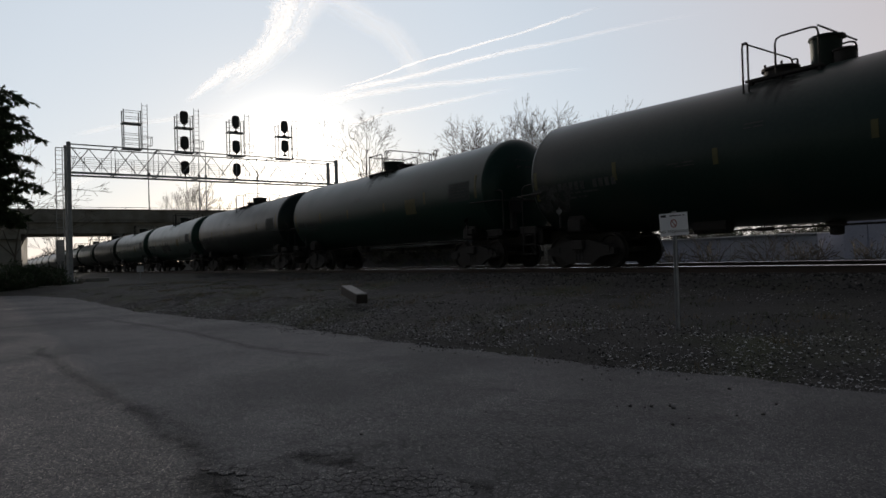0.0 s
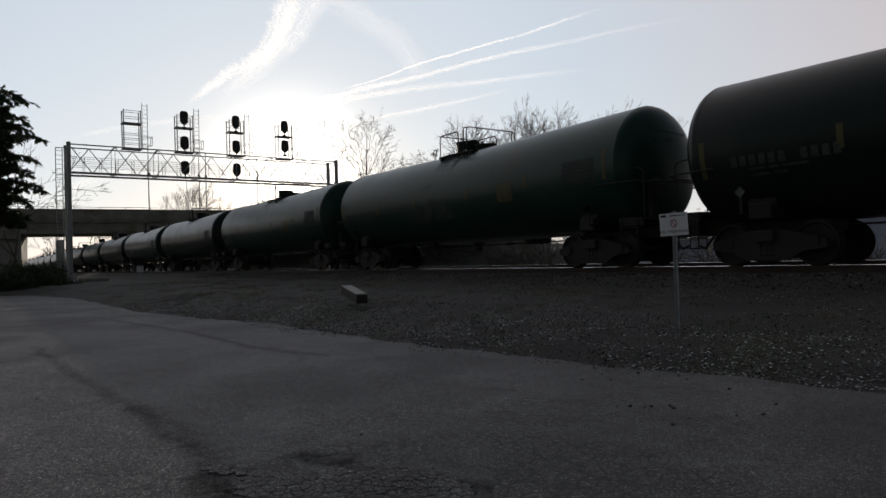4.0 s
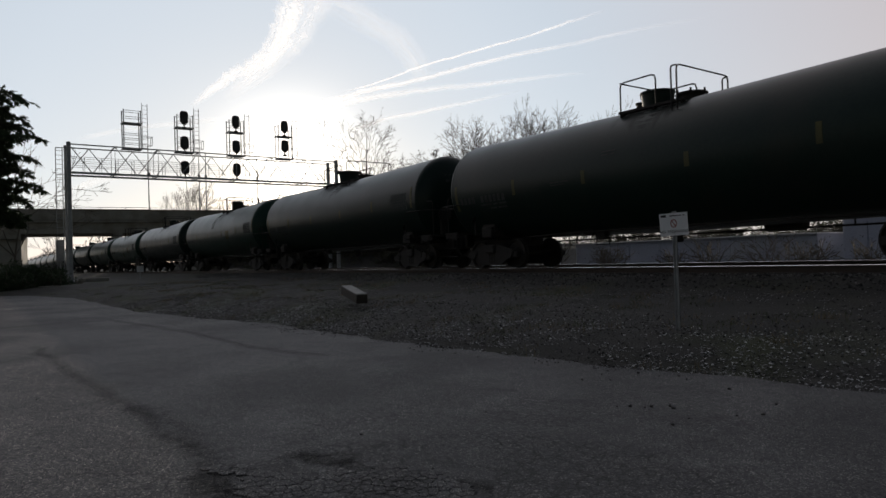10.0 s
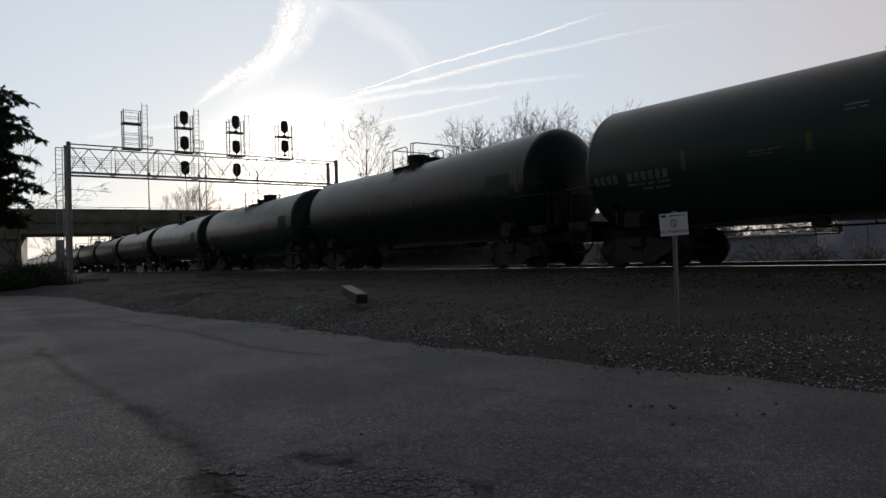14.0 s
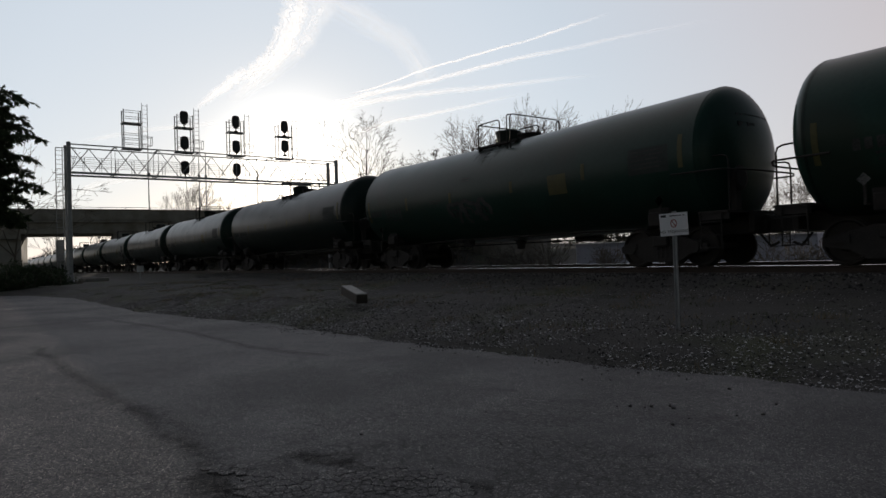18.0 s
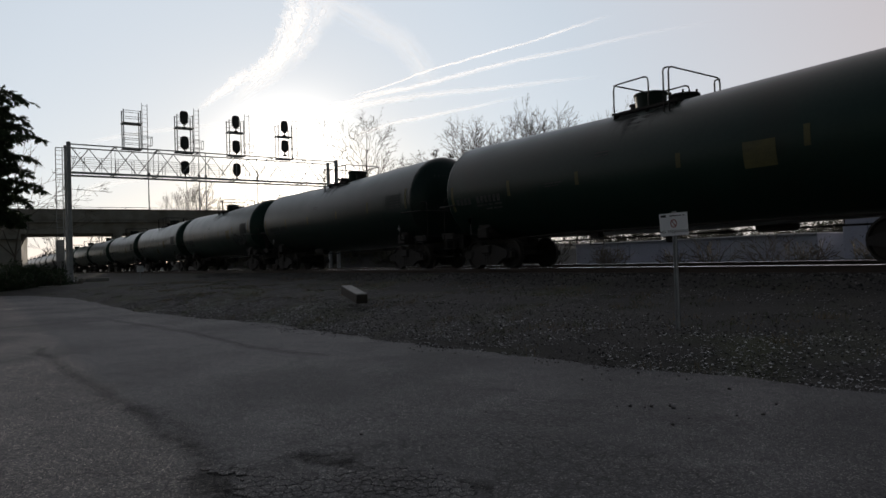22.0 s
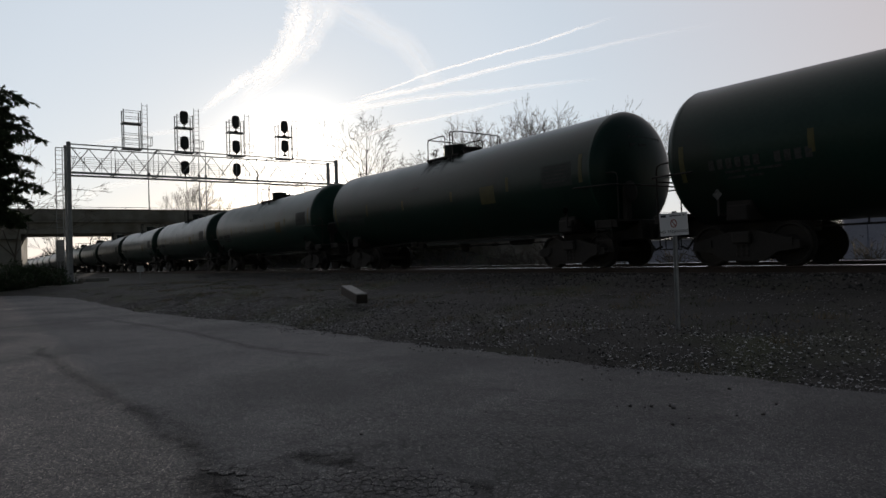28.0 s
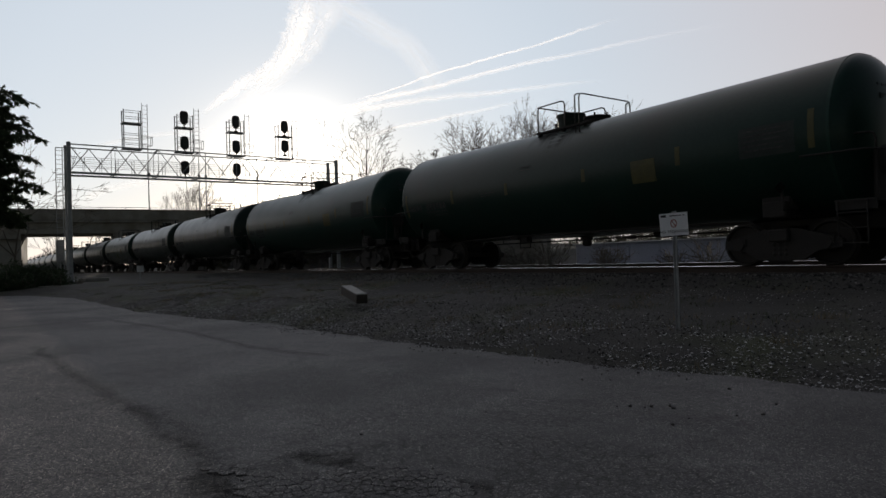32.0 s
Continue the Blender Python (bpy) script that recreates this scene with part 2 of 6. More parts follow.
CONCRETE = mat("weathered_concrete", (0.24, 0.22, 0.19), (0.38, 0.36, 0.32), 0.9, scale=0.7, fine=20, bump=0.3, depth=0.02, stain=(0.18, 0.16, 0.13), stain_scale=0.25)
BARK = mat("bark", (0.09, 0.075, 0.06), (0.18, 0.155, 0.13), 0.9, scale=4, fine=30, bump=0.3)
NEEDLE = mat("needles", (0.018, 0.035, 0.012), (0.045, 0.075, 0.028), 0.75, scale=3, fine=25, bump=0.0)
BRUSH = mat("brush", (0.035, 0.035, 0.02), (0.085, 0.08, 0.045), 0.85, scale=2, fine=20, bump=0.0)
PALE = mat("pale_blue_metal", (0.3, 0.32, 0.4), (0.42, 0.44, 0.53), 0.6, scale=0.8, fine=15, bump=0.1, stain=(0.36, 0.38, 0.44), stain_scale=0.4)
OFFWHITE = mat("off_white_paint", (0.66, 0.66, 0.66), (0.8, 0.8, 0.8), 0.6, scale=1, fine=20, bump=0.05)


def cloud(name, opacity, fade=0.0, seed=0.0, length=1.0, ragged=0.5, soft=1.4):
    """Thin ice cloud that lets the sun's light through: soft edges, cross striations, long strands."""
    m = bpy.data.materials.new(name)
    m.use_nodes = True
    n, l = m.node_tree.nodes, m.node_tree.links
    n.clear()
    out = n.new("ShaderNodeOutputMaterial")
    uv = n.new("ShaderNodeUVMap")
    sep = n.new("ShaderNodeSeparateXYZ")
    l.new(uv.outputs[0], sep.inputs[0])

    def stretched(su, sv, detail, rough=0.6):
        mp = n.new("ShaderNodeMapping")
        mp.inputs["Location"].default_value = (seed, seed * 0.7, 0)
        mp.inputs["Scale"].default_value = (su * length, sv, 1)
        l.new(uv.outputs[0], mp.inputs["Vector"])
        no = n.new("ShaderNodeTexNoise")
        no.inputs["Scale"].default_value, no.inputs["Detail"].default_value, no.inputs["Roughness"].default_value = 1.0, detail, rough
        l.new(mp.outputs[0], no.inputs["Vector"])
        return no.outputs["Fac"]

    def calc(op, a, b=None):
        k = n.new("ShaderNodeMath")
        k.operation = op
        for i, v in enumerate((a, b)):
            if v is None:
                continue
            if isinstance(v, (int, float)):
                k.inputs[i].default_value = v
            else:
                l.new(v, k.inputs[i])
        return k.outputs[0]
    billow, strand, comb = stretched(9, 0.9, 6), stretched(5, 5, 4), stretched(42, 1.6, 4, 0.7)
    wob = calc("MULTIPLY", calc("SUBTRACT", billow, 0.5), ragged)
    v = calc("ADD", sep.outputs["Y"], wob)
    across = calc("MULTIPLY", calc("MULTIPLY", v, calc("SUBTRACT", 1.0, v)), 4.0)
    across = calc("POWER", calc("MAXIMUM", across, 0.0), soft)
    # nothing is left at the sheet's own rim
    rim = calc("MINIMUM", calc("MULTIPLY", calc("MULTIPLY", sep.outputs["Y"], calc("SUBTRACT", 1.0, sep.outputs["Y"])), 14.0), 1.0)
    ends = calc("MINIMUM", calc("MULTIPLY", calc("MULTIPLY", sep.outputs["X"], calc("SUBTRACT", 1.0, sep.outputs["X"])), 7.0), 1.0)
    if fade:
        ends = calc("MULTIPLY", ends, calc("POWER", calc("SUBTRACT", 1.0, sep.outputs["X"]), fade))
    grain = calc("MULTIPLY", calc("MAXIMUM", calc("SUBTRACT", strand, 0.28), 0.0), 3.2)
    grain = calc("MULTIPLY", grain, calc("ADD", 0.45, calc("MULTIPLY", comb, 1.1)))
    a = calc("MULTIPLY", calc("MULTIPLY", calc("MULTIPLY", calc("MULTIPLY", across, ends), rim), grain), opacity)
    a = calc("MINIMUM", a, 1.0)
    tl = n.new("ShaderNodeBsdfTranslucent")
    tl.inputs[0].default_value = (0.95, 0.95, 0.95, 1)
    tr = n.new("ShaderNodeBsdfTransparent")
    mix = n.new("ShaderNodeMixShader")
    l.new(a, mix.inputs[0])
    l.new(tr.outputs[0], mix.inputs[1])
    l.new(tl.outputs[0], mix.inputs[2])
    l.new(mix.outputs[0], out.inputs[0])
    return m


def worn_seam(name, cover=0.42):
    """Crumbled dark dirt of an old seam, thinning out towards both sides."""
    m = bpy.data.materials.new(name)
    m.use_nodes = True
    n, l = m.node_tree.nodes, m.node_tree.links
    b = n["Principled BSDF"]
    b.inputs["Base Color"].default_value = (0.03, 0.029, 0.028, 1)
    b.inputs["Roughness"].default_value = 0.95
    uv = n.new("ShaderNodeUVMap")
    sep = n.new("ShaderNodeSeparateXYZ")
    l.new(uv.outputs[0], sep.inputs[0])
    tc = n.new("ShaderNodeTexCoord")
    no = n.new("ShaderNodeTexNoise")
    no.inputs["Scale"].default_value, no.inputs["Detail"].default_value, no.inputs["Roughness"].default_value = 9, 9, 0.85
    l.new(tc.outputs["Object"], no.inputs["Vector"])
    flat = n.new("ShaderNodeMath")
    flat.operation = "PINGPONG"
    flat.inputs[1].default_value = 0.5
    l.new(sep.outputs["Y"], flat.inputs[0])
    k = n.new("ShaderNodeMath")
    k.operation = "MULTIPLY_ADD"
    k.inputs[1].default_value = 0.75
    l.new(flat.outputs[0], k.inputs[0])
    l.new(no.outputs["Fac"], k.inputs[2])
    r = n.new("ShaderNodeMapRange")
    r.inputs[1].default_value, r.inputs[2].default_value, r.inputs[4].default_value = 0.58, 1.02, cover
    l.new(k.outputs[0], r.inputs[0])
    l.new(r.outputs[0], b.inputs["Alpha"])
    return m


SEAM = worn_seam("worn_seam")
STAIN = worn_seam("dark_stain", 0.85)


def shadowed_spill(name):
    """Dull oily dirt with the fittings' shadow painted in: streaks that run down, thinning out below and at both sides.
    """
    m = bpy.data.materials.new(name)
    m.use_nodes = True
    n, l = m.node_tree.nodes, m.node_tree.links
    b = n["Principled BSDF"]
    b.inputs["Base Color"].default_value = (0.013, 0.014, 0.012, 1)
    b.inputs["Roughness"].default_value = 0.8
    b.inputs["Specular IOR Level"].default_value = 0.2
    uv = n.new("ShaderNodeUVMap")
    sep = n.new("ShaderNodeSeparateXYZ")
    l.new(uv.outputs[0], sep.inputs[0])

    def calc(op, a, c):
        k = n.new("ShaderNodeMath")
        k.operation = op
        for i, v in enumerate((a, c)):
            if isinstance(v, float):
                k.inputs[i].default_value = v
            else:
                l.new(v, k.inputs[i])
        return k.outputs[0]
    info = n.new("ShaderNodeObjectInfo")
    mp = n.new("ShaderNodeMapping")
    mp.inputs["Scale"].default_value = (9, 1.3, 1)
    off = n.new("ShaderNodeCombineXYZ")
    l.new(calc("MULTIPLY", info.outputs["Random"], 40.0), off.inputs[0])
    l.new(off.outputs[0], mp.inputs["Location"])
    l.new(uv.outputs[0], mp.inputs["Vector"])
    streak = n.new("ShaderNodeTexNoise")
    streak.inputs["Scale"].default_value, streak.inputs["Detail"].default_value = 1.0, 5
    l.new(mp.outputs[0], streak.inputs["Vector"])
    side = calc("MULTIPLY", calc("MULTIPLY", sep.outputs["X"], calc("SUBTRACT", 1.0, sep.outputs["X"])), 4.0)
    top = calc("MINIMUM", calc("MULTIPLY", sep.outputs["Y"], 8.0), 1.0)
    amount = calc("SUBTRACT", calc("ADD", calc("MULTIPLY", streak.outputs["Fac"], 1.5), calc("MULTIPLY", side, 0.5)), calc("ADD", calc("MULTIPLY", sep.outputs["Y"], 1.15), 0.42))
    cover = calc("MULTIPLY", calc("MINIMUM", calc("MAXIMUM", amount, 0.0), 0.75), calc("MULTIPLY", top, calc("MINIMUM", calc("MULTIPLY", side, 2.0), 1.0)))
    l.new(cover, b.inputs["Alpha"])
    return m


SHADOWED_SPILL = shadowed_spill("oil_and_shadow")


# ---- building tools ----
def box(bm, c, s, m=None):
    t = Matrix.Translation(c) @ Matrix.Diagonal((*s, 1))
    if m is not None:
        t = m @ t
    return bmesh.ops.create_cube(bm, size=1, matrix=t)["verts"]


def rod(bm, a, b, r, r2=None, n=6):
    a, b = Vector(a), Vector(b)
    d = b - a
    t = Matrix.Translation((a + b) / 2) @ d.to_track_quat("Z", "Y").to_matrix().to_4x4()
    bmesh.ops.create_cone(bm, cap_ends=True, segments=n, radius1=r, radius2=r if r2 is None else r2, depth=d.length, matrix=t)


def tube(bm, pts, r, n=6):
    for a, b in zip(pts, pts[1:]):
        rod(bm, a, b, r, n=n)
    for p in pts[1:-1]:
        bmesh.ops.create_icosphere(bm, subdivisions=1, radius=r * 1.05, matrix=Matrix.Translation(p))


def lathe(bm, prof, n=24, axis="X", at=(0, 0, 0)):
    """A turned body: prof is a list of (along, radius)."""
    rings = []
    for a, r in prof:
        ring = []
        for k in range(n):
            w = 2 * math.pi * k / n
            c, s = r * math.cos(w), r * math.sin(w)
            p = {"X": (a, c, s), "Y": (c, a, s), "Z": (c, s, a)}[axis]
            ring.append(bm.verts.new((p[0] + at[0], p[1] + at[1], p[2] + at[2])))
        rings.append(ring)
    for p, q in zip(rings, rings[1:]):
        for k in range(n):
            bm.faces.new((p[k], p[(k + 1) % n], q[(k + 1) % n], q[k]))
    bm.faces.new(rings[0])
    bm.faces.new(rings[-1])
    bmesh.ops.recalc_face_normals(bm, faces=bm.faces)


def mesh_of(name, bm, material, smooth=None):
    me = bpy.data.meshes.new(name)
    bm.to_mesh(me)
    bm.free()
    if material:
        me.materials.append(material)
    if smooth is not None:
        me.shade_smooth()
        me.set_sharp_from_angle(angle=radians(smooth))
    return me


def part(name, bm, material, parent, label="", smooth=None, loc=None):
    ob = new(name, bm if isinstance(bm, bpy.types.Mesh) else mesh_of(name, bm, material, smooth))
    ob.parent = parent
    if loc is not None:
        ob.location = loc
    if label:
        tagged(ob, label)
    return ob


def thing(name, label, category, at=(0, 0, 0), group="", bm=None, material=None, kind="", smooth=None, rz=0.0):
    ob = new(name, None if bm is None else mesh_of(name, bm, material, smooth))
    ob.location = at
    ob.rotation_euler = (0, 0, radians(rz))
    return tagged(ob, label, category, group, kind)


def mesh_from(name, verts, faces, material, smooth=False):
    me = bpy.data.meshes.new(name)
    me.from_pydata(verts, [], faces)
    me.materials.append(material)
    if smooth:
        me.shade_smooth()
    me.update()
    return me


# ---- the ground: road level -1.0, a bank up to the track bed; rail tops near 0 ----
def lerp_table(table, x):
    if x <= table[0][0]:
        return table[0][1]
    for (a, u), (b, v) in zip(table, table[1:]):
        if x <= b:
            k = (x - a) / (b - a)
            return u + (v - u) * k
    return table[-1][1]


EDGE = [(-46, 0.0), (-44, 2.4), (-36, 3.8), (-26, 4.0), (-22, 4.05), (-18, 4.75), (-14.5, 5.4), (-9.3, 5.65), (-6, 6.05), (-4.5, 6.4), (-2.5, 6.8), (6, 7.2), (60, 7.5)]


def road_edge(x):
    return lerp_table(EDGE, x) + 0.16 * noise.noise((x * 0.9, 3.1, 0)) + 0.1 * noise.noise((x * 3.5, 7.7, 0)) + 0.06 * noise.noise((x * 11.0, 2.2, 0))


def ground_z(x, y):
    e = lerp_table(EDGE, x)
    if x < -44:
        e = min(e, 2.0)
    k = y - e
    if k < 0:
        z = -1.05
    else:
        bank = [(0, -1.05), (0.5, -0.91), (1.2, -0.77), (2.2, -0.65), (4.0, -0.55)]
        z = lerp_table(bank, k)
        if y > 9.6:
            z = max(z, lerp_table([(9.6, -0.62), (10.6, -0.5), (11.4, -0.42), (12.6, -0.17), (25.6, -0.17), (27.5, -0.55), (60, -0.6)], y))
        if y > 20:
            z = lerp_table([(12.6, -0.17), (24.0, -0.17), (25.5, -0.55), (60, -0.6)], y)
            # ground raised beyond the tracks, added to block bright gaps and low sun under the cars
            z += lerp_table([(-180, 1.2), (-140, 2.0), (-60, 2.5), (-44, 1.6), (-36, 0.0)], x) * lerp_table([(28.5, 0.0), (32.5, 1.0)], y)
        if k > 0.2 and (y < 12.4 or y > 26):
            z += 0.07 * noise.noise((x * 0.45, y * 0.6, 1.3)) + 0.03 * noise.noise((x * 2.1, y * 2.1, 5.1))
    return z


def steps(a, b, d):
    return list(np.arange(a, b, d))


gx = [-4500, -2500, -1400, -800, -500, -350, -250] + steps(-200, -60, 6) + steps(-60, -30, 0.8) + steps(-30, 6, 0.3) + steps(6, 40, 3) + [60, 100, 180, 400, 900, 2000, 4500]
gy = [-4500, -2000, -800, -300, -120, -60, -30, -15, -6, 0] + steps(1, 3.5, 0.5) + steps(3.5, 13, 0.22) + steps(13, 36, 0.8) + steps(36, 80, 5) + [100, 150, 250, 400, 700, 1200, 2200, 4500]
gv = [(x, y, ground_z(x, y)) for x in gx for y in gy]
ny = len(gy)
gf = [(i * ny + j, (i + 1) * ny + j, (i + 1) * ny + j + 1, i * ny + j + 1) for i in range(len(gx) - 1) for j in range(ny - 1)]
ground = new("ground", mesh_from("ground", gv, gf, SOIL, True))
tagged(ground, "dark bare soil bank with moss and scattered gravel", "ground", kind="structure")

# the road: a worn asphalt sheet with a ragged edge
rv, rf = [], []
rx = steps(-46, -30, 0.5) + steps(-30, -14, 0.15) + steps(-14, 1, 0.06) + steps(1, 4, 0.2) + steps(4, 40, 2)
rows_y = [0.0, 0.03, 0.12, 0.3, 0.6, 0.8, 0.93, 0.985, 1.0]
for x in rx:
    e = road_edge(x)
    for i, k in enumerate(rows_y):
        y = -25 + (e + 25) * k
        rv.append((x, y, -1.0 + 0.003 * noise.noise((x * 0.5, y * 0.5, 0)) if i < 8 else -1.0))
    rv.append((x, e + 0.02, -1.08))
nr = len(rows_y) + 1
for i in range(len(rx) - 1):
    for j in range(nr - 1):
        rf.append((i * nr + j, (i + 1) * nr + j, (i + 1) * nr + j + 1, i * nr + j + 1))
road = new("road", mesh_from("road", rv, rf, ASPHALT, False))
tagged(road, "worn dark grey asphalt with cracks and a ragged edge", "road", kind="structure")

# ---- tracks ----
TRACKS = (14.5, 19.3)


def rail_profile(y, z):
    return [(y - 0.075, z - 0.17), (y + 0.075, z - 0.17), (y + 0.075, z - 0.155), (y + 0.012, z - 0.135), (y + 0.012, z - 0.045), (y + 0.036, z - 0.035), (y + 0.0363, z - 0.0045), (y - 0.0363, z - 0.0045), (y - 0.036, z - 0.035), (y - 0.012, z - 0.045), (y - 0.012, z - 0.135), (y - 0.075, z - 0.155)]


for yt, zt in zip(TRACKS, (0.0, 0.0)):
    track = thing("railway_track", "steel rails spiked to dark timber ties on stone ballast", "railway track", (0, yt, 0), "tracks")
    # each far rail is sunk so the near one hides it in the camera's view
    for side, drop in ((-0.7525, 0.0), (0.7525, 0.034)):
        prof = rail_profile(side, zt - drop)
        v = [(x, y, z) for x in (-700, 60) for y, z in prof]
        n = len(prof)
        f = [(k, (k + 1) % n, n + (k + 1) % n, n + k) for k in range(n)]
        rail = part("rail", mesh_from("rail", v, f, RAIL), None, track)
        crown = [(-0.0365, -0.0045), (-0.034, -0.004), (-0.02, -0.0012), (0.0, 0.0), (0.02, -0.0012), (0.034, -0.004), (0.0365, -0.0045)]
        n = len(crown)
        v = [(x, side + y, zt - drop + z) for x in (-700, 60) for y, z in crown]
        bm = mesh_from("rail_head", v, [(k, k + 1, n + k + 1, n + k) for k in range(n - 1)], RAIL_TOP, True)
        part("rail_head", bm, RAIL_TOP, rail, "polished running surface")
    bm = bmesh.new()
    box(bm, (0, 0, 0), (0.22, 2.6, 0.16))
    bmesh.ops.bevel(bm, geom=bm.edges[:], offset=0.012, segments=1, affect="EDGES")
    tie = mesh_of("tie", bm, TIE)
    for k in range(130):
        t = part("tie", tie, None, track, loc=(-64 + 0.52 * k, random.uniform(-0.04, 0.04), zt - 0.262))
        t.rotation_euler = (-0.0226, 0, random.uniform(-0.02, 0.02))

# ---- tank cars ----
R_TANK, Z_TANK = 1.62, 2.515
TRUCK_X, WHEEL_R = 6.15, 0.457


HEAD = 0.55


def rise(x):
    """The tank slopes a little from both ends down to its middle."""
    return 0.1 * abs(x) / 8 - 0.035


def on_tank(x, z, side, lift=0.006):
    return (x, side * (math.sqrt(max(R_TANK ** 2 - (z - Z_TANK - rise(x)) ** 2, 0.01)) + lift), z)


def patch(bm, x0, x1, z0, z1, side, n=4, lift=0.006):
    """A thin plate that follows the curve of the tank's side."""
    rows = []
    for k in range(n + 1):
        z = z0 + (z1 - z0) * k / n
        rows.append([bm.verts.new(on_tank(x, z, side, lift)) for x in (x0, x1)] + [bm.verts.new(on_tank(x, z, side, -0.02)) for x in (x0, x1)])
    for a, b in zip(rows, rows[1:]):
        bm.faces.new((a[0], a[1], b[1], b[0]) if side < 0 else (a[1], a[0], b[0], b[1]))
        bm.faces.new((a[0], b[0], b[2], a[2]))
        bm.faces.new((a[1], a[3], b[3], b[1]))


def bars(bm, x, z, widths, h, side, gap=0.07):
    for w in widths:
        if w > 0:
            patch(bm, x, x + w, z, z + h, side, 2)
        x += abs(w) + gap


def make_truck():
    """Meshes of a two-axle freight truck, shared by all cars."""
    out = {}
    bm = bmesh.new()
    pts = [(-1.2, 0.52), (-1.2, 0.36), (-0.75, 0.3), (-0.45, 0.12), (0.45, 0.12), (0.75, 0.3), (1.2, 0.36), (1.2, 0.52), (0.7, 0.66), (0.3, 0.76), (-0.3, 0.76), (-0.7, 0.66)]
    v1 = [bm.verts.new((x, -0.06, z)) for x, z in pts]
    v2 = [bm.verts.new((x, 0.06, z)) for x, z in pts]
    bm.faces.new(v1)
    bm.faces.new(v2[::-1])
    for k in range(len(pts)):
        j = (k + 1) % len(pts)
        bm.faces.new((v1[j], v1[k], v2[k], v2[j]))
    for s in (-0.89, 0.89):
        lathe(bm, [(-0.1, 0.1), (-0.1, 0.13), (0.02, 0.13)], 12, "Y", (s, 0, 0.457))
        box(bm, (s, 0, 0.5), (0.34, 0.17, 0.16))
    bmesh.ops.recalc_face_normals(bm, faces=bm.faces)
    out["side_frame"] = mesh_of("side_frame", bm, UNDER)
    bm = bmesh.new()
    box(bm, (0, 0, 0.62), (0.42, 2.3, 0.26))
    box(bm, (0, 0, 0.8), (0.5, 0.5, 0.12))
    bmesh.ops.bevel(bm, geom=bm.edges[:], offset=0.03, segments=1, affect="EDGES")
    out["bolster"] = mesh_of("bolster", bm, UNDER)
    bm = bmesh.new()
    for side in (-1, 1):
        s = side
        lathe(bm, [(s * 0.68, 0.1), (s * 0.68, 0.49), (s * 0.715, 0.485), (s * 0.72, WHEEL_R), (s * 0.82, WHEEL_R - 0.006), (s * 0.825, 0.41), (s * 0.77, 0.38), (s * 0.75, 0.2), (s * 0.81, 0.14), (s * 0.81, 0.1)], 28, "Y")
    rod(bm, (0, -1.0, 0), (0, 1.0, 0), 0.08, n=10)
    for k in range(3):
        w = 2 * math.pi * k / 3
        for s in (-1, 1):
            box(bm, (0.12 * math.cos(w), s * 1.0, 0.12 * math.sin(w) * 0.5), (0.04, 0.03, 0.04))
    out["wheelset"] = mesh_of("wheelset", bm, WHEEL, 40)
    bm = bmesh.new()
    for k in (-0.12, 0.0, 0.12):
        lathe(bm, [(0.2, 0.05), (0.25, 0.062), (0.3, 0.05), (0.35, 0.062), (0.4, 0.05), (0.45, 0.062), (0.5, 0.05)], 8, "Z", (k, 0, 0))
    out["spring_nest"] = mesh_of("spring_nest", bm, UNDER)
    return out


TRUCK = make_truck()


def tank_shell(HALF_TANK):
    bm = bmesh.new()
    head = HEAD
    prof = []
    for k in range(13):
        w = math.pi / 2 * k / 12
        prof.append((-HALF_TANK + head - head * math.cos(w), max(R_TANK * math.sin(w) ** 0.9, 0.02)))
    body = [(-HALF_TANK + head + 0.03, R_TANK)] + [(x, R_TANK) for x in (-5, -2.5, -0.6, 0.6, 2.5, 5)] + [(HALF_TANK - head - 0.03, R_TANK)]
    prof = prof + body + [(-a, r) for a, r in reversed(prof)]
    lathe(bm, prof, 56, "X", (0, 0, Z_TANK))
    for v in bm.verts:
        v.co.z += rise(v.co.x)
    return bm


def handrail(bm, pts, r=0.021):
    """A pipe with rounded bends."""
    out = [Vector(pts[0])]
    for a, b, c in zip(pts, pts[1:], pts[2:]):
        a, b, c = Vector(a), Vector(b), Vector(c)
        k = min(0.13, (a - b).length * 0.4, (c - b).length * 0.4)
        p, q = b + (a - b).normalized() * k, b + (c - b).normalized() * k
        out += [p, (p + q + b * 2) / 4, q]
    out.append(Vector(pts[-1]))
    tube(bm, out, r, 6)


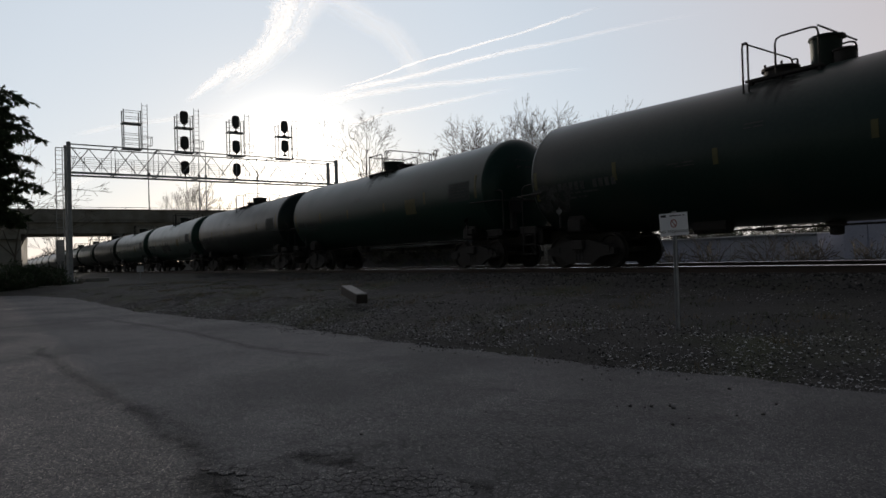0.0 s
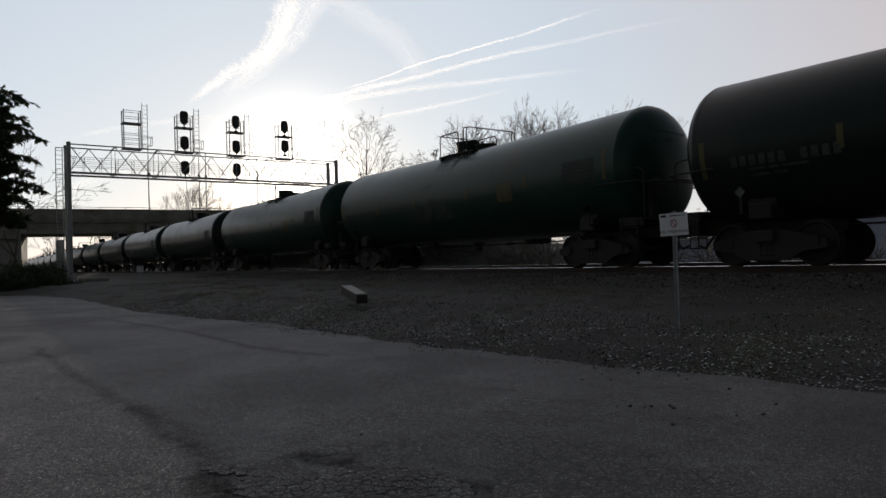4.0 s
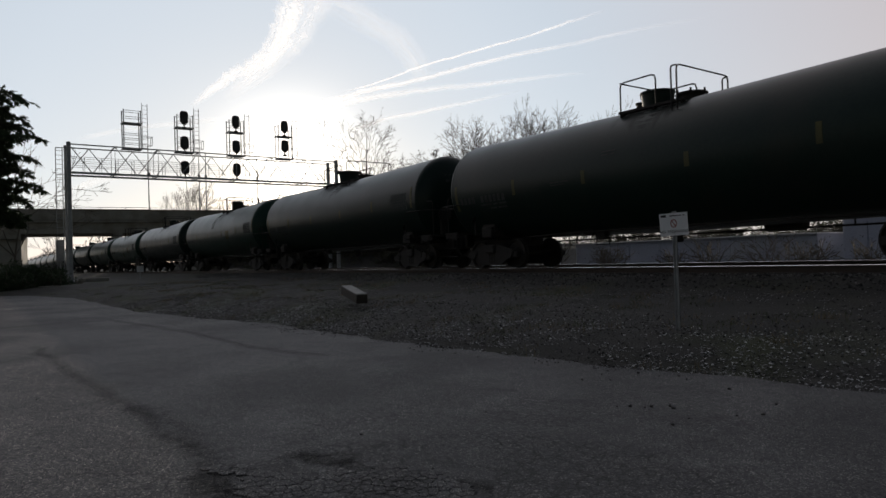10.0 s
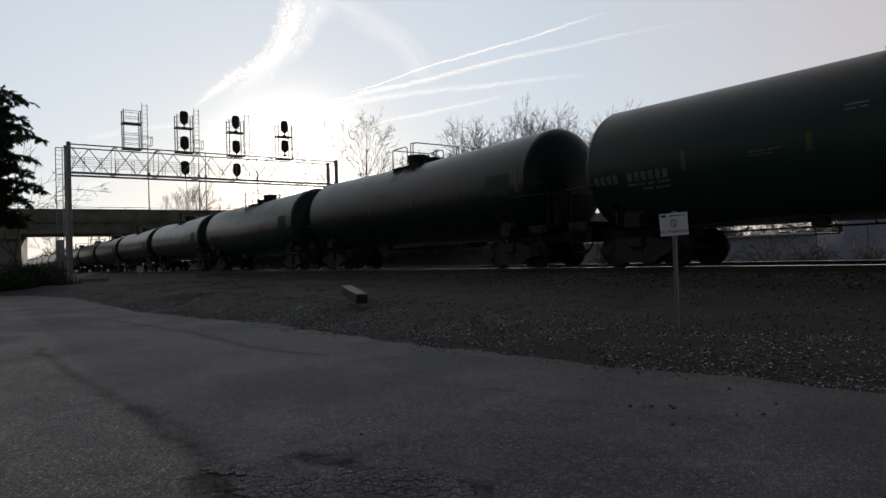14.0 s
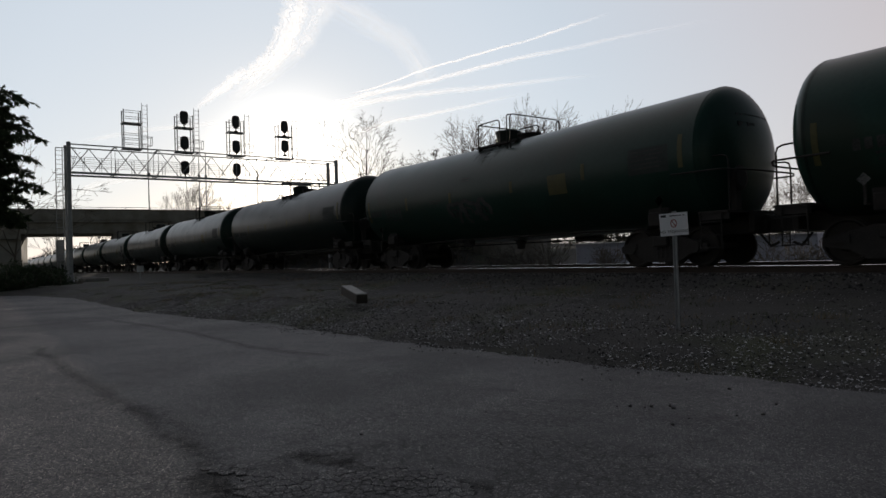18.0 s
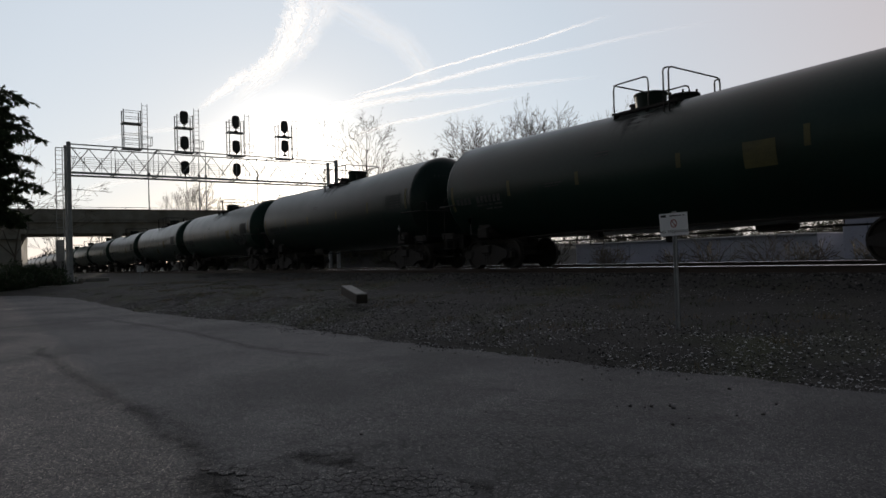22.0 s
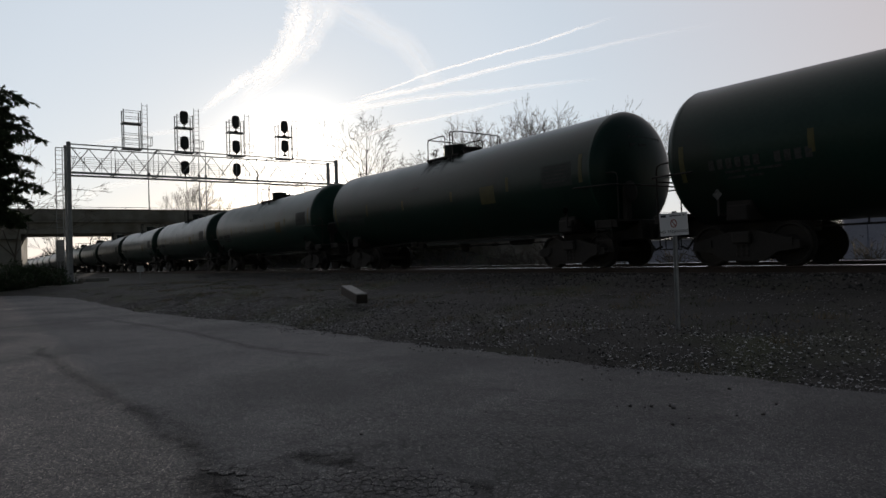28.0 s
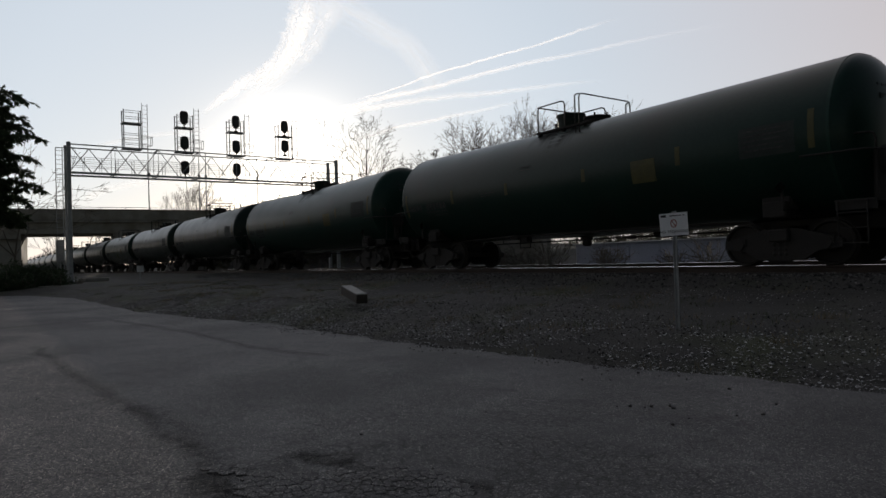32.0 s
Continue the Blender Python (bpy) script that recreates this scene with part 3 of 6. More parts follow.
def tank_car(label, paint, housing_h=0.36, housing_r=0.5, rail_h=0.86, marks="plain", stretch=1.0, shift=0.0, flare=0.0, half=8.06, ink=None, panel_x=3.25, housing_x=0.0, lid=0.03, ladder=False, group="tank cars of the train"):
    car = thing("tank_car", label, "tank car", group=group)
    HALF_TANK = half - 0.25
    ink = ink or FADED
    tank = part("tank", tank_shell(HALF_TANK), paint, car, smooth=35)
    for s in (-1, 1):
        bm = bmesh.new()
        x = s * (HALF_TANK - HEAD)
        lathe(bm, [(x - 0.03, R_TANK - 0.02), (x - 0.03, R_TANK + 0.004), (x + 0.03, R_TANK + 0.004), (x + 0.03, R_TANK - 0.02)], 56, "X", (0, 0, Z_TANK + rise(x)))
        part("head_seam", bm, paint, tank, smooth=35)
    # top fittings
    bm = bmesh.new()
    zt = R_TANK + Z_TANK + rise(0)

    def fx(x):
        return x * stretch + shift
    # grating strips along both sides of the fittings, resting on the shoulders of the tank
    for y in (-0.72, 0.72):
        for j in range(-2, 3):
            box(bm, (fx(-0.06), y + j * 0.06, zt - 0.115), (1.92 * stretch, 0.018, 0.035))
        for k in range(10):
            box(bm, (fx(-0.99 + 0.206 * k), y, zt - 0.12), (0.03, 0.3, 0.03))
        for edge in (y - 0.16, y + 0.16):
            box(bm, (fx(-0.06), edge, zt - 0.12), (1.96 * stretch, 0.02, 0.06))
        for x in (-0.95, 0.0, 0.8):
            box(bm, (fx(x), y * 1.1, zt - 0.21), (0.06, 0.1, 0.18))
    for x in (-0.95, 0.8):
        box(bm, (fx(x), 0, zt - 0.12), (0.09, 1.2, 0.05))
    part("walkway", bm, UNDER, car, "dark steel grating round the fittings")
    bm = bmesh.new()
    hx = fx(-0.47) + housing_x
    lathe(bm, [(zt - 0.1, housing_r - flare), (zt + housing_h - 0.06, housing_r), (zt + housing_h - 0.05, housing_r + lid), (zt + housing_h, housing_r + lid - 0.01), (zt + housing_h + 0.03, housing_r * 0.6), (zt + housing_h + 0.035, 0.02)], 28, "Z", (hx, 0, 0))
    housing = part("valve_housing", bm, HOUSING, car, "domed round protective housing", smooth=40)
    bm = bmesh.new()
    box(bm, (hx - housing_r - 0.02, 0, zt + housing_h - 0.06), (0.08, 0.16, 0.1))
    part("hinge", bm, UNDER, housing)
    bm = bmesh.new()
    lathe(bm, [(zt - 0.05, 0.33), (zt + 0.14, 0.33), (zt + 0.15, 0.39), (zt + 0.2, 0.39), (zt + 0.23, 0.2), (zt + 0.235, 0.02)], 20, "Z", (fx(0.45), 0.1, 0))
    hatch = part("manway", bm, UNDER, car, "bolted manway cover", smooth=40)
    for k in range(6):
        w = math.pi / 3 * k
        bm = bmesh.new()
        rod(bm, (fx(0.45) + 0.36 * math.cos(w), 0.1 + 0.36 * math.sin(w), zt + 0.12), (fx(0.45) + 0.36 * math.cos(w), 0.1 + 0.36 * math.sin(w), zt + 0.27), 0.025)
        part("bolt", bm, UNDER, hatch)
    bm = bmesh.new()
    lathe(bm, [(zt - 0.08, 0.2), (zt + 0.21, 0.2), (zt + 0.22, 0.225), (zt + 0.26, 0.225), (zt + 0.28, 0.12), (zt + 0.285, 0.02)], 18, "Z", (hx - housing_r - 0.1, 0.12, 0))
    part("vacuum_valve", bm, UNDER, car, "small round valve cover", smooth=40)
    top = zt + rail_h - 0.22
    zb = zt - 0.27
    # one gate closed by a cross rail with a side rail on each hand, and a plain cross gate facing it
    runs = [[(-0.98, -0.86, top), (-0.98, 0.86, top)], [(0.84, -1.08, zb - 0.14), (0.84, -1.08, top + 0.02), (0.84, 1.08, top + 0.02), (0.84, 1.08, zb - 0.14)]]
    for y in (-0.86, 0.86):
        runs += [[(-0.98, y, zb), (-0.98, y, top), (0.1, y, top), (0.1, y, zt - 0.1)], [(0.84, y * 1.256, top), (0.69, y * 1.256, top), (0.69, y * 1.256, zb - 0.12)]]
    runs = [[(fx(x), y, z) for x, y, z in run] for run in runs]
    for run in runs:
        bm = bmesh.new()
        handrail(bm, run, 0.0205)
        part("handrail", bm, UNDER, car)
    # oil streaks and a painted shadow of the fittings run down both sides
    for s in (-1, 1):
        verts, faces, uvs, n, m = [], [], [], 10, 12
        for i in range(n + 1):
            for j in range(m + 1):
                w = 0.42 + 0.85 * j / m
                x = fx(-1.2 + 2.3 * i / n)
                verts.append((x, s * (R_TANK + 0.003) * math.sin(w), Z_TANK + rise(x) + (R_TANK + 0.003) * math.cos(w)))
                uvs.append((i / n, j / m))
        for i in range(n):
            for j in range(m):
                q = i * (m + 1) + j
                faces.append((q, q + 1, q + m + 2, q + m + 1) if s < 0 else (q, q + m + 1, q + m + 2, q + 1))
        me = mesh_from("spill_stain", verts, faces, SHADOWED_SPILL, True)
        layer = me.uv_layers.new(name="UVMap")
        for loop in me.loops:
            layer.data[loop.index].uv = uvs[loop.vertex_index]
        part("spill_stain", me, None, tank, "dull dark oil streaks with the fittings' shadow painted in")
    # a short ladder down from the fittings
    if ladder:
        for s in (-1, 1):
            bm = bmesh.new()
            path = [(0.3, 0.9), (0.5, 1.28), (0.9, 1.58), (1.25, 1.7)]
            for x in (-0.78, -0.4):
                tube(bm, [(fx(x), s * y, zt - d) for d, y in path], 0.012, 5)
            for d, y in path[1:]:
                rod(bm, (fx(-0.78), s * y, zt - d), (fx(-0.4), s * y, zt - d), 0.01, n=5)
            part("ladder", bm, UNDER, car)
    # ends
    for s in (-1, 1):
        bm = bmesh.new()
        box(bm, (s * 6.7, 0, 0.92), (3.2, 0.5, 0.42))
        box(bm, (s * 8.12, 0, 0.98), (0.14, 1.1, 0.5))
        bmesh.ops.bevel(bm, geom=bm.edges[:], offset=0.02, segments=1, affect="EDGES")
        part("draft_sill", bm, UNDER, car)
        bm = bmesh.new()
        box(bm, (s * TRUCK_X, 0, 1.15), (0.5, 2.5, 0.34))
        for y in (-0.9, 0.9):
            box(bm, (s * TRUCK_X, y, 1.4), (0.6, 0.5, 0.5))
        bmesh.ops.bevel(bm, geom=bm.edges[:], offset=0.03, segments=1, affect="EDGES")
        part("saddle", bm, UNDER, car)
        bm = bmesh.new()
        rod(bm, (s * 8.1, 0, 0.88), (s * 8.38, 0, 0.88), 0.1, n=8)
        box(bm, (s * 8.45, 0.03 * s, 0.88), (0.28, 0.3, 0.3))
        bmesh.ops.bevel(bm, geom=bm.edges[:], offset=0.02, segments=1, affect="EDGES")
        part("coupler", bm, UNDER, car)
        bm = bmesh.new()
        tube(bm, [(s * 8.2, -0.35, 0.7), (s * 8.42, -0.33, 0.42), (s * 8.6, -0.3, 0.5)], 0.03, 6)
        part("air_hose", bm, UNDER, car)
        bm = bmesh.new()
        box(bm, (s * 7.75, 0, 1.2), (0.7, 2.9, 0.05))
        for y in (-1.4, 1.4):
            box(bm, (s * 7.75, y, 1.12), (0.7, 0.05, 0.18))
        part("end_platform", bm, UNDER, car)
        bm = bmesh.new()
        handrail(bm, [(s * 6.9, -1.68, 2.1), (s * 8.02, -1.6, 2.1), (s * 8.36, -0.9, 2.08), (s * 8.36, 0.9, 2.08), (s * 8.02, 1.6, 2.1), (s * 6.9, 1.68, 2.1)])
        part("handrail", bm, UNDER, car)
        for y in (-1.42, 1.42):
            bm = bmesh.new()
            handrail(bm, [(s * 8.08, y * 0.93, 1.2), (s * 8.08, y * 0.93, 2.42), (s * 7.7, y * 0.93, 2.44), (s * 7.5, y * 0.9, 2.4)], 0.02)
            part("grab_post", bm, UNDER, car)
            bm = bmesh.new()
            for x in (7.45, 7.95):
                rod(bm, (s * x, y * 1.02, 0.4), (s * x, y * 1.02, 1.2), 0.016, n=5)
            for z in (0.42, 0.7, 0.98):
                rod(bm, (s * 7.45, y * 1.02, z), (s * 7.95, y * 1.02, z), 0.014, n=5)
            part("sill_step", bm, UNDER, car)
    # hand brake at one end
    bm = bmesh.new()
    lathe(bm, [(7.98, 0.2), (8.0, 0.28), (8.03, 0.28), (8.05, 0.2)], 16, "X", (0, -0.75, 1.95))
    box(bm, (7.9, -0.75, 1.7), (0.12, 0.2, 0.9))
    part("hand_brake", bm, UNDER, car)
    # underneath
    bm = bmesh.new()
    lathe(bm, [(0.6, 0.07), (0.62, 0.13), (0.78, 0.14), (0.8, 0.18), (0.86, 0.18), (0.9, 0.3), (1.1, 0.36)], 16, "Z")
    box(bm, (0, 0, 0.93), (0.95, 0.4, 0.06))
    part("bottom_outlet", bm, UNDER, car)
    bm = bmesh.new()
    lathe(bm, [(2.0, 0.05), (2.05, 0.2), (2.9, 0.2), (2.95, 0.05)], 12, "X", (0, 0.5, 0.95))
    part("air_reservoir", bm, UNDER, car)
    bm = bmesh.new()
    box(bm, (-2.4, -0.55, 1.02), (0.34, 0.3, 0.26))
    box(bm, (-2.0, -0.55, 0.9), (0.3, 0.2, 0.2))
    part("brake_valve", bm, UNDER, car)
    bm = bmesh.new()
    tube(bm, [(-5.2, -0.5, 0.95), (-3.2, -0.72, 0.98), (3.2, -0.72, 0.98), (5.2, -0.5, 0.95)], 0.028, 6)
    for x in (-3.2, -1.2, 1.2, 3.2):
        rod(bm, (x, -0.72, 0.98), (x, -0.6, 1.5), 0.02, n=5)
    part("train_pipe", bm, UNDER, car)
    bm = bmesh.new()
    tube(bm, [(-5.0, 0.25, 0.8), (5.0, 0.25, 0.8)], 0.022, 6)
    for x in (-4, -1.3, 1.4, 4):
        rod(bm, (x, 0.25, 0.8), (x, 0.25, 1.25), 0.02, n=5)
    lathe(bm, [(-0.75, 0.022), (-0.7, 0.045), (-0.35, 0.045), (-0.3, 0.022)], 8, "X", (1.9, 0.25, 0.8))
    part("brake_rod", bm, UNDER, car)
    bm = bmesh.new()
    tube(bm, [(-2.0, -0.8, 1.05), (-2.0, -0.8, 0.62), (-1.55, -0.8, 0.62), (-1.55, -0.8, 1.05)], 0.016, 5)
    rod(bm, (-2.0, -0.8, 0.8), (-1.55, -0.8, 0.8), 0.012, n=5)
    part("step_frame", bm, UNDER, car)
    # trucks
    for s in (-1, 1):
        truck = new("truck")
        truck.parent, truck.location = car, (s * TRUCK_X, 0, 0)
        for y in (-1.0, 1.0):
            part("side_frame", TRUCK["side_frame"], None, truck, loc=(0, y, 0))
            part("spring_nest", TRUCK["spring_nest"], None, truck, loc=(0, y * 1.02, 0))
        part("bolster", TRUCK["bolster"], None, truck)
        for x in (-0.89, 0.89):
            ws = part("wheelset", TRUCK["wheelset"], None, truck)
            ws.matrix_parent_inverse = Matrix.Translation((x, 0, WHEEL_R))
            ws.rotation_mode = "QUATERNION"
    # reflective marks, placards and stencils
    for s in (-1, 1):
        flip = -s
        for x, z0, z1 in ((-7.2, 1.9, 2.7), (-4.4, 2.17, 2.62), (-1.68, 2.2, 2.55), (1.38, 2.25, 2.58), (4.2, 2.3, 2.72), (7.1, 2.25, 3.0)):
            bm = bmesh.new()
            patch(bm, flip * x - 0.06, flip * x + 0.06, z0, z1, s)
            part("reflective_stripe", bm, YELLOW, car, "yellow reflective stripe")
        for x in (-6.43, 6.43):
            bm = bmesh.new()
            v = [bm.verts.new((x + a, s * 1.5, 1.56 + b)) for a, b in ((-0.12, 0), (0, -0.12), (0.12, 0), (0, 0.12))]
            bm.faces.new(v if s < 0 else v[::-1])
            bmesh.ops.solidify(bm, geom=bm.faces[:], thickness=0.012)
            pl = part("placard", bm, WHITE, car, "white diamond placard")
            bm = bmesh.new()
            box(bm, (x, s * 1.46, 1.4), (0.05, 0.03, 0.55))
            box(bm, (x, s * 1.2, 1.12), (0.05, 0.55, 0.04))
            part("placard_bracket", bm, UNDER, pl)
        if marks != "plain":
            bm = bmesh.new()
            patch(bm, flip * panel_x - 0.34, flip * panel_x + 0.34, 2.02, 2.56, s)
            part("yellow_panel", bm, YELLOW, car, "yellow inspection panel")
            if s > 0:
                bm = bmesh.new()
                patch(bm, -0.83, -0.28, 1.56, 2.02, s)
                part("yellow_notice", bm, YELLOW, car, "small yellow notice")
        bm = bmesh.new()
        bars(bm, -7.0 if s < 0 else 4.4, 2.08, (0.13, 0.13, 0.13, 0.13, -0.16, 0.13, 0.13, 0.13, 0.13, 0.13, 0.13), 0.21, s, 0.07)
        bars(bm, -6.0 if s < 0 else 5.0, 1.98, (0.5, 0.2, 0.35), 0.05, s, 0.08)
        bars(bm, -5.6 if s < 0 else 5.4, 1.86, (0.3, 0.4), 0.05, s, 0.08)
        tagged(part("reporting_mark", bm, ink, car, "worn white lettering bars"), kind="stuff")
        bm = bmesh.new()
        patch(bm, 5.66 if s < 0 else -6.79, 6.79 if s < 0 else -5.66, 2.22, 2.84, s, lift=0.0025)
        part("data_panel", bm, DULL, car, "dull grey data panel")
        bm = bmesh.new()
        for k, ws in enumerate(((0.5, 0.3), (0.9,), (0.35, 0.35), (0.6, 0.2), (0.8,))):
            bars(bm, 5.75 if s < 0 else -6.7, 2.74 - 0.1 * k, ws, 0.035, s, 0.06)
        bars(bm, -1.06 if s < 0 else 0.64, 2.92, (0.42,), 0.035, s, 0.06)
        bars(bm, -1.06 if s < 0 else 0.64, 2.84, (0.2, 0.15), 0.03, s, 0.06)
        bars(bm, -2.87 if s < 0 else 2.2, 2.33, (0.32, 0.3), 0.035, s, 0.06)
        bars(bm, -2.87 if s < 0 else 2.2, 2.26, (0.5,), 0.03, s, 0.06)
        tagged(part("stencil", bm, ink, car, "small faded white stencil lines"), kind="stuff")
    for s in (-1, 1):
        bm = bmesh.new()
        for z, ws in ((3.4, (0.12, 0.12, 0.12, 0.12, 0.05, 0.12, 0.12, 0.12, 0.12)), (3.2, (0.3, 0.3))):
            y = -0.55
            for w in ws:
                a = math.hypot(y + w / 2, z - Z_TANK) / R_TANK
                box(bm, (s * (HALF_TANK - HEAD + HEAD * math.sqrt(max(1 - a ** 2.2, 0))), y + w / 2, z), (0.02, w, 0.1))
                y += w + 0.04
        tagged(part("end_mark", bm, ink, car, "faded white bars on the tank end"), kind="stuff")
    return car


CAR_KINDS = [
    tank_car("black tank car with a low round valve housing and pipe handrails", BLACK_TANK, 0.42, 0.42, 0.87, flare=0.04, half=8.2),
    tank_car("dark green tank car with low housing and yellow panel", GREEN_TANK, 0.42, 0.41, 0.87, "panel", half=8.2, flare=0.04),
    tank_car("dark tank car with a wide flared housing and long walkway", BLACK_TANK, 0.52, 0.48, 0.91, stretch=1.62, housing_x=0.04, flare=0.07, lid=0.13, half=8.16),
    tank_car("glossy green tank car with a narrow tall housing", GREEN_TANK, 0.56, 0.38, 0.92, "panel", stretch=0.9, shift=0.33, half=7.93, ink=WHITE, panel_x=2.5, ladder=True),
    tank_car("black tank car with an off-centre tall housing and faded lettering", BLACK_TANK, 0.64, 0.3, 0.88, stretch=0.8, shift=0.62, housing_x=-0.17, flare=0.02),
]
# (middle of the car along the track at the start of the clip, kind, turned end for end)
TRAIN = [(10.8, 1, 0), (-6.25, 4, 1), (-23.29, 1, 0), (-40.33, 0, 1), (-57.37, 1, 0), (-74.42, 1, 0), (-91.46, 0, 0), (-108.53, 0, 0), (-125.6, 2, 0), (-142.54, 3, 0),
         (-159.6, 0, 0), (-176.8, 1, 1), (-193.99, 1, 0), (-211.16, 0, 0), (-228.36, 1, 0), (-245.58, 0, 1), (-262.8, 1, 0), (-280.07, 1, 1), (-297.39, 1, 0), (-314.7, 1, 0), (-332.03, 1, 0)]
for k in range(17):
    TRAIN.append((-349.3 - 17.27 * k, (1, 0, 0, 1, 2, 0, 1)[k % 7], (k * k // 3) % 2))


def travelled(t):
    return 9.80 * t + 0.00525 * t * t


CARS = []
used = set()
for x0, kind, turned in TRAIN:
    at = pose(x0, TRACKS[0], 0, 0, 0, 180 * turned)
    if kind in used:
        car = copy_thing(CAR_KINDS[kind], at)
    else:
        car = CAR_KINDS[kind]
        car.matrix_basis = at
        used.add(kind)
    CARS.append((car, x0, turned))


def graffiti(car, side, x, z, seed, letters):
    """Sprayed outlines in pale paint: unreadable loops and strokes on the tank's side."""
    rnd = random.Random(seed)
    for k in range(letters):
        bm = bmesh.new()
        w, h = rnd.uniform(0.5, 0.7), rnd.uniform(0.45, 0.65)
        start, n = rnd.uniform(0, 6.28), 22
        for j in range(n):
            a = start + 5.2 * j / n
            swell = 1 + 0.25 * math.sin(3 * a + k)
            px, pz = x + w / 2 + w / 2 * swell * math.cos(a), z + h / 2 + h / 2 * swell * math.sin(a)
            patch(bm, px, px + 0.15, pz, pz + 0.12, side, 1)
            patch(bm, x + w / 2 + (px - x - w / 2) * 0.45, x + w / 2 + (px - x - w / 2) * 0.45 + 0.06, z + h / 2 + (pz - z - h / 2) * 0.4, z + h / 2 + (pz - z - h / 2) * 0.4 + 0.05, side, 1)
        part("graffiti", bm, FADED, car, "pale sprayed outline")
        x += w + 0.12


graffiti(CARS[1][0], 1, 6.0, 1.6, 3, 2)
graffiti(CARS[4][0], -1, -2.2, 1.65, 4, 4)
graffiti(CARS[12][0], -1, -1.9, 1.55, 5, 3)
graffiti(CARS[16][0], -1, 4.2, 1.6, 6, 3)

# ---- signal bridge over the tracks ----
def signal_bridge():
    X, Y0, Y1, W = 0.0, 5.2, 25.2, 0.8
    ZB, ZT = 7.0, 8.95
    sb = thing("signal_bridge", "grey steel truss signal bridge with ladders and signal stands", "signal bridge", (-51.45, 0, 0))
    for y in (Y0, Y1):
        for s in (-1, 1):
            bm = bmesh.new()
            box(bm, (s * W, y, 4.3), (0.25, 0.25, 9.6))
            bmesh.ops.bevel(bm, geom=bm.edges[:], offset=0.03, segments=1, affect="EDGES")
            box(bm, (s * W, y, -0.42), (0.6, 0.6, 0.1))
            part("mast", bm, GALV, sb)
        bm = bmesh.new()
        for z in (1.5, 3.6, 5.7):
            rod(bm, (-W, y, z), (W, y, z + 1.9), 0.04, n=5)
        part("mast_bracing", bm, GALV, sb)
        bm = bmesh.new()
        box(bm, (0, y, -0.7), (2.6, 1.3, 0.6))
        bmesh.ops.bevel(bm, geom=bm.edges[:], offset=0.04, segments=1, affect="EDGES")
        part("footing", bm, CONCRETE, sb)
    for z in (ZB, ZT):
        for s in (-1, 1):
            bm = bmesh.new()
            box(bm, (s * W, (Y0 + Y1) / 2, z), (0.1, Y1 - Y0, 0.075 if z == ZT else 0.13))
            part("chord", bm, GALV, sb)
    n = 14
    d = (Y1 - Y0) / n
    for s in (-1, 1):
        for k in range(n):
            a, b = Y0 + d * k, Y0 + d * (k + 1)
            bm = bmesh.new()
            z1, z2 = (ZT, ZB) if (k % 2 == 0) == (s > 0) else (ZB, ZT)
            rod(bm, (s * W, a, z1), (s * W, b, z2), 0.03, n=6)
            part("diagonal", bm, GALV, sb)
    for k in range(0, n + 1, 2):
        y = Y0 + d * k
        for z in (ZB, ZT):
            bm = bmesh.new()
            rod(bm, (-W, y, z), (W, y, z), 0.035, n=6)
            part("cross_member", bm, GALV, sb)
        for s in (-1, 1):
            if 0 < k < n:
                bm = bmesh.new()
                rod(bm, (s * W, y, ZB), (s * W, y, ZT), 0.02, n=6)
                part("upright", bm, GALV, sb)
    bm = bmesh.new()
    box(bm, (0, (Y0 + Y1) / 2, ZB + 0.12), (0.9, Y1 - Y0 - 0.4, 0.04))
    part("walkway", bm, GALV, sb)
    for s in (-0.45, 0.45):
        bm = bmesh.new()
        for z in (ZB + 0.55, ZB + 0.85, ZB + 1.15):
            rod(bm, (s, Y0, z), (s, Y1, z), 0.016, n=5)
        for k in range(19):
            y = Y0 + 1 + k * 1.05
            rod(bm, (s, y, ZB), (s, y, ZB + 1.15), 0.018, n=5)
        part("walkway_rail", bm, GALV, sb)
    # ladder beside the mast
    bm = bmesh.new()
    for y in (4.5, 4.9):
        rod(bm, (0, y, -0.2), (0, y, 8.8), 0.03, n=5)
    for k in range(28):
        rod(bm, (0, 4.5, 0.2 + 0.31 * k), (0, 4.9, 0.2 + 0.31 * k), 0.018, n=5)
    for z in (6.9, 8.75):
        rod(bm, (0, 4.5, z), (0.6, 5.2, z), 0.03, n=5)
    part("mast_ladder", bm, GALV, sb)
    # stands: (centre y, heights of signal heads)
    for yc, heads in ((9.35, ()), (13.0, (11.55, 9.65, 7.78)), (16.9, (11.6, 9.65, 7.85)), (20.9, (11.6, 10.0))):
        for y in (yc - 0.62, yc + 0.52):
            for s in (-0.35, 0.35):
                bm = bmesh.new()
                rod(bm, (s, y, ZT), (s, y, 11.8), 0.04, n=6)
                part("stand_post", bm, GALV, sb)
        for z in (ZT + 0.05, 10.85):
            bm = bmesh.new()
            box(bm, (0, yc - 0.05, z), (0.8, 1.3, 0.07))
            part("stand_platform", bm, GALV, sb)
        for z in (9.4, 9.75, 10.1, 11.3, 11.75):
            for s in (-0.35, 0.35):
                bm = bmesh.new()
                rod(bm, (s, yc - 0.62, z), (s, yc + 0.52, z), 0.02, n=5)
                part("stand_rail", bm, GALV, sb)
        bm = bmesh.new()
        for y in (yc + 0.62, yc + 0.98):
            rod(bm, (0.3, y, ZT), (0.3, y, 12.35), 0.022, n=5)
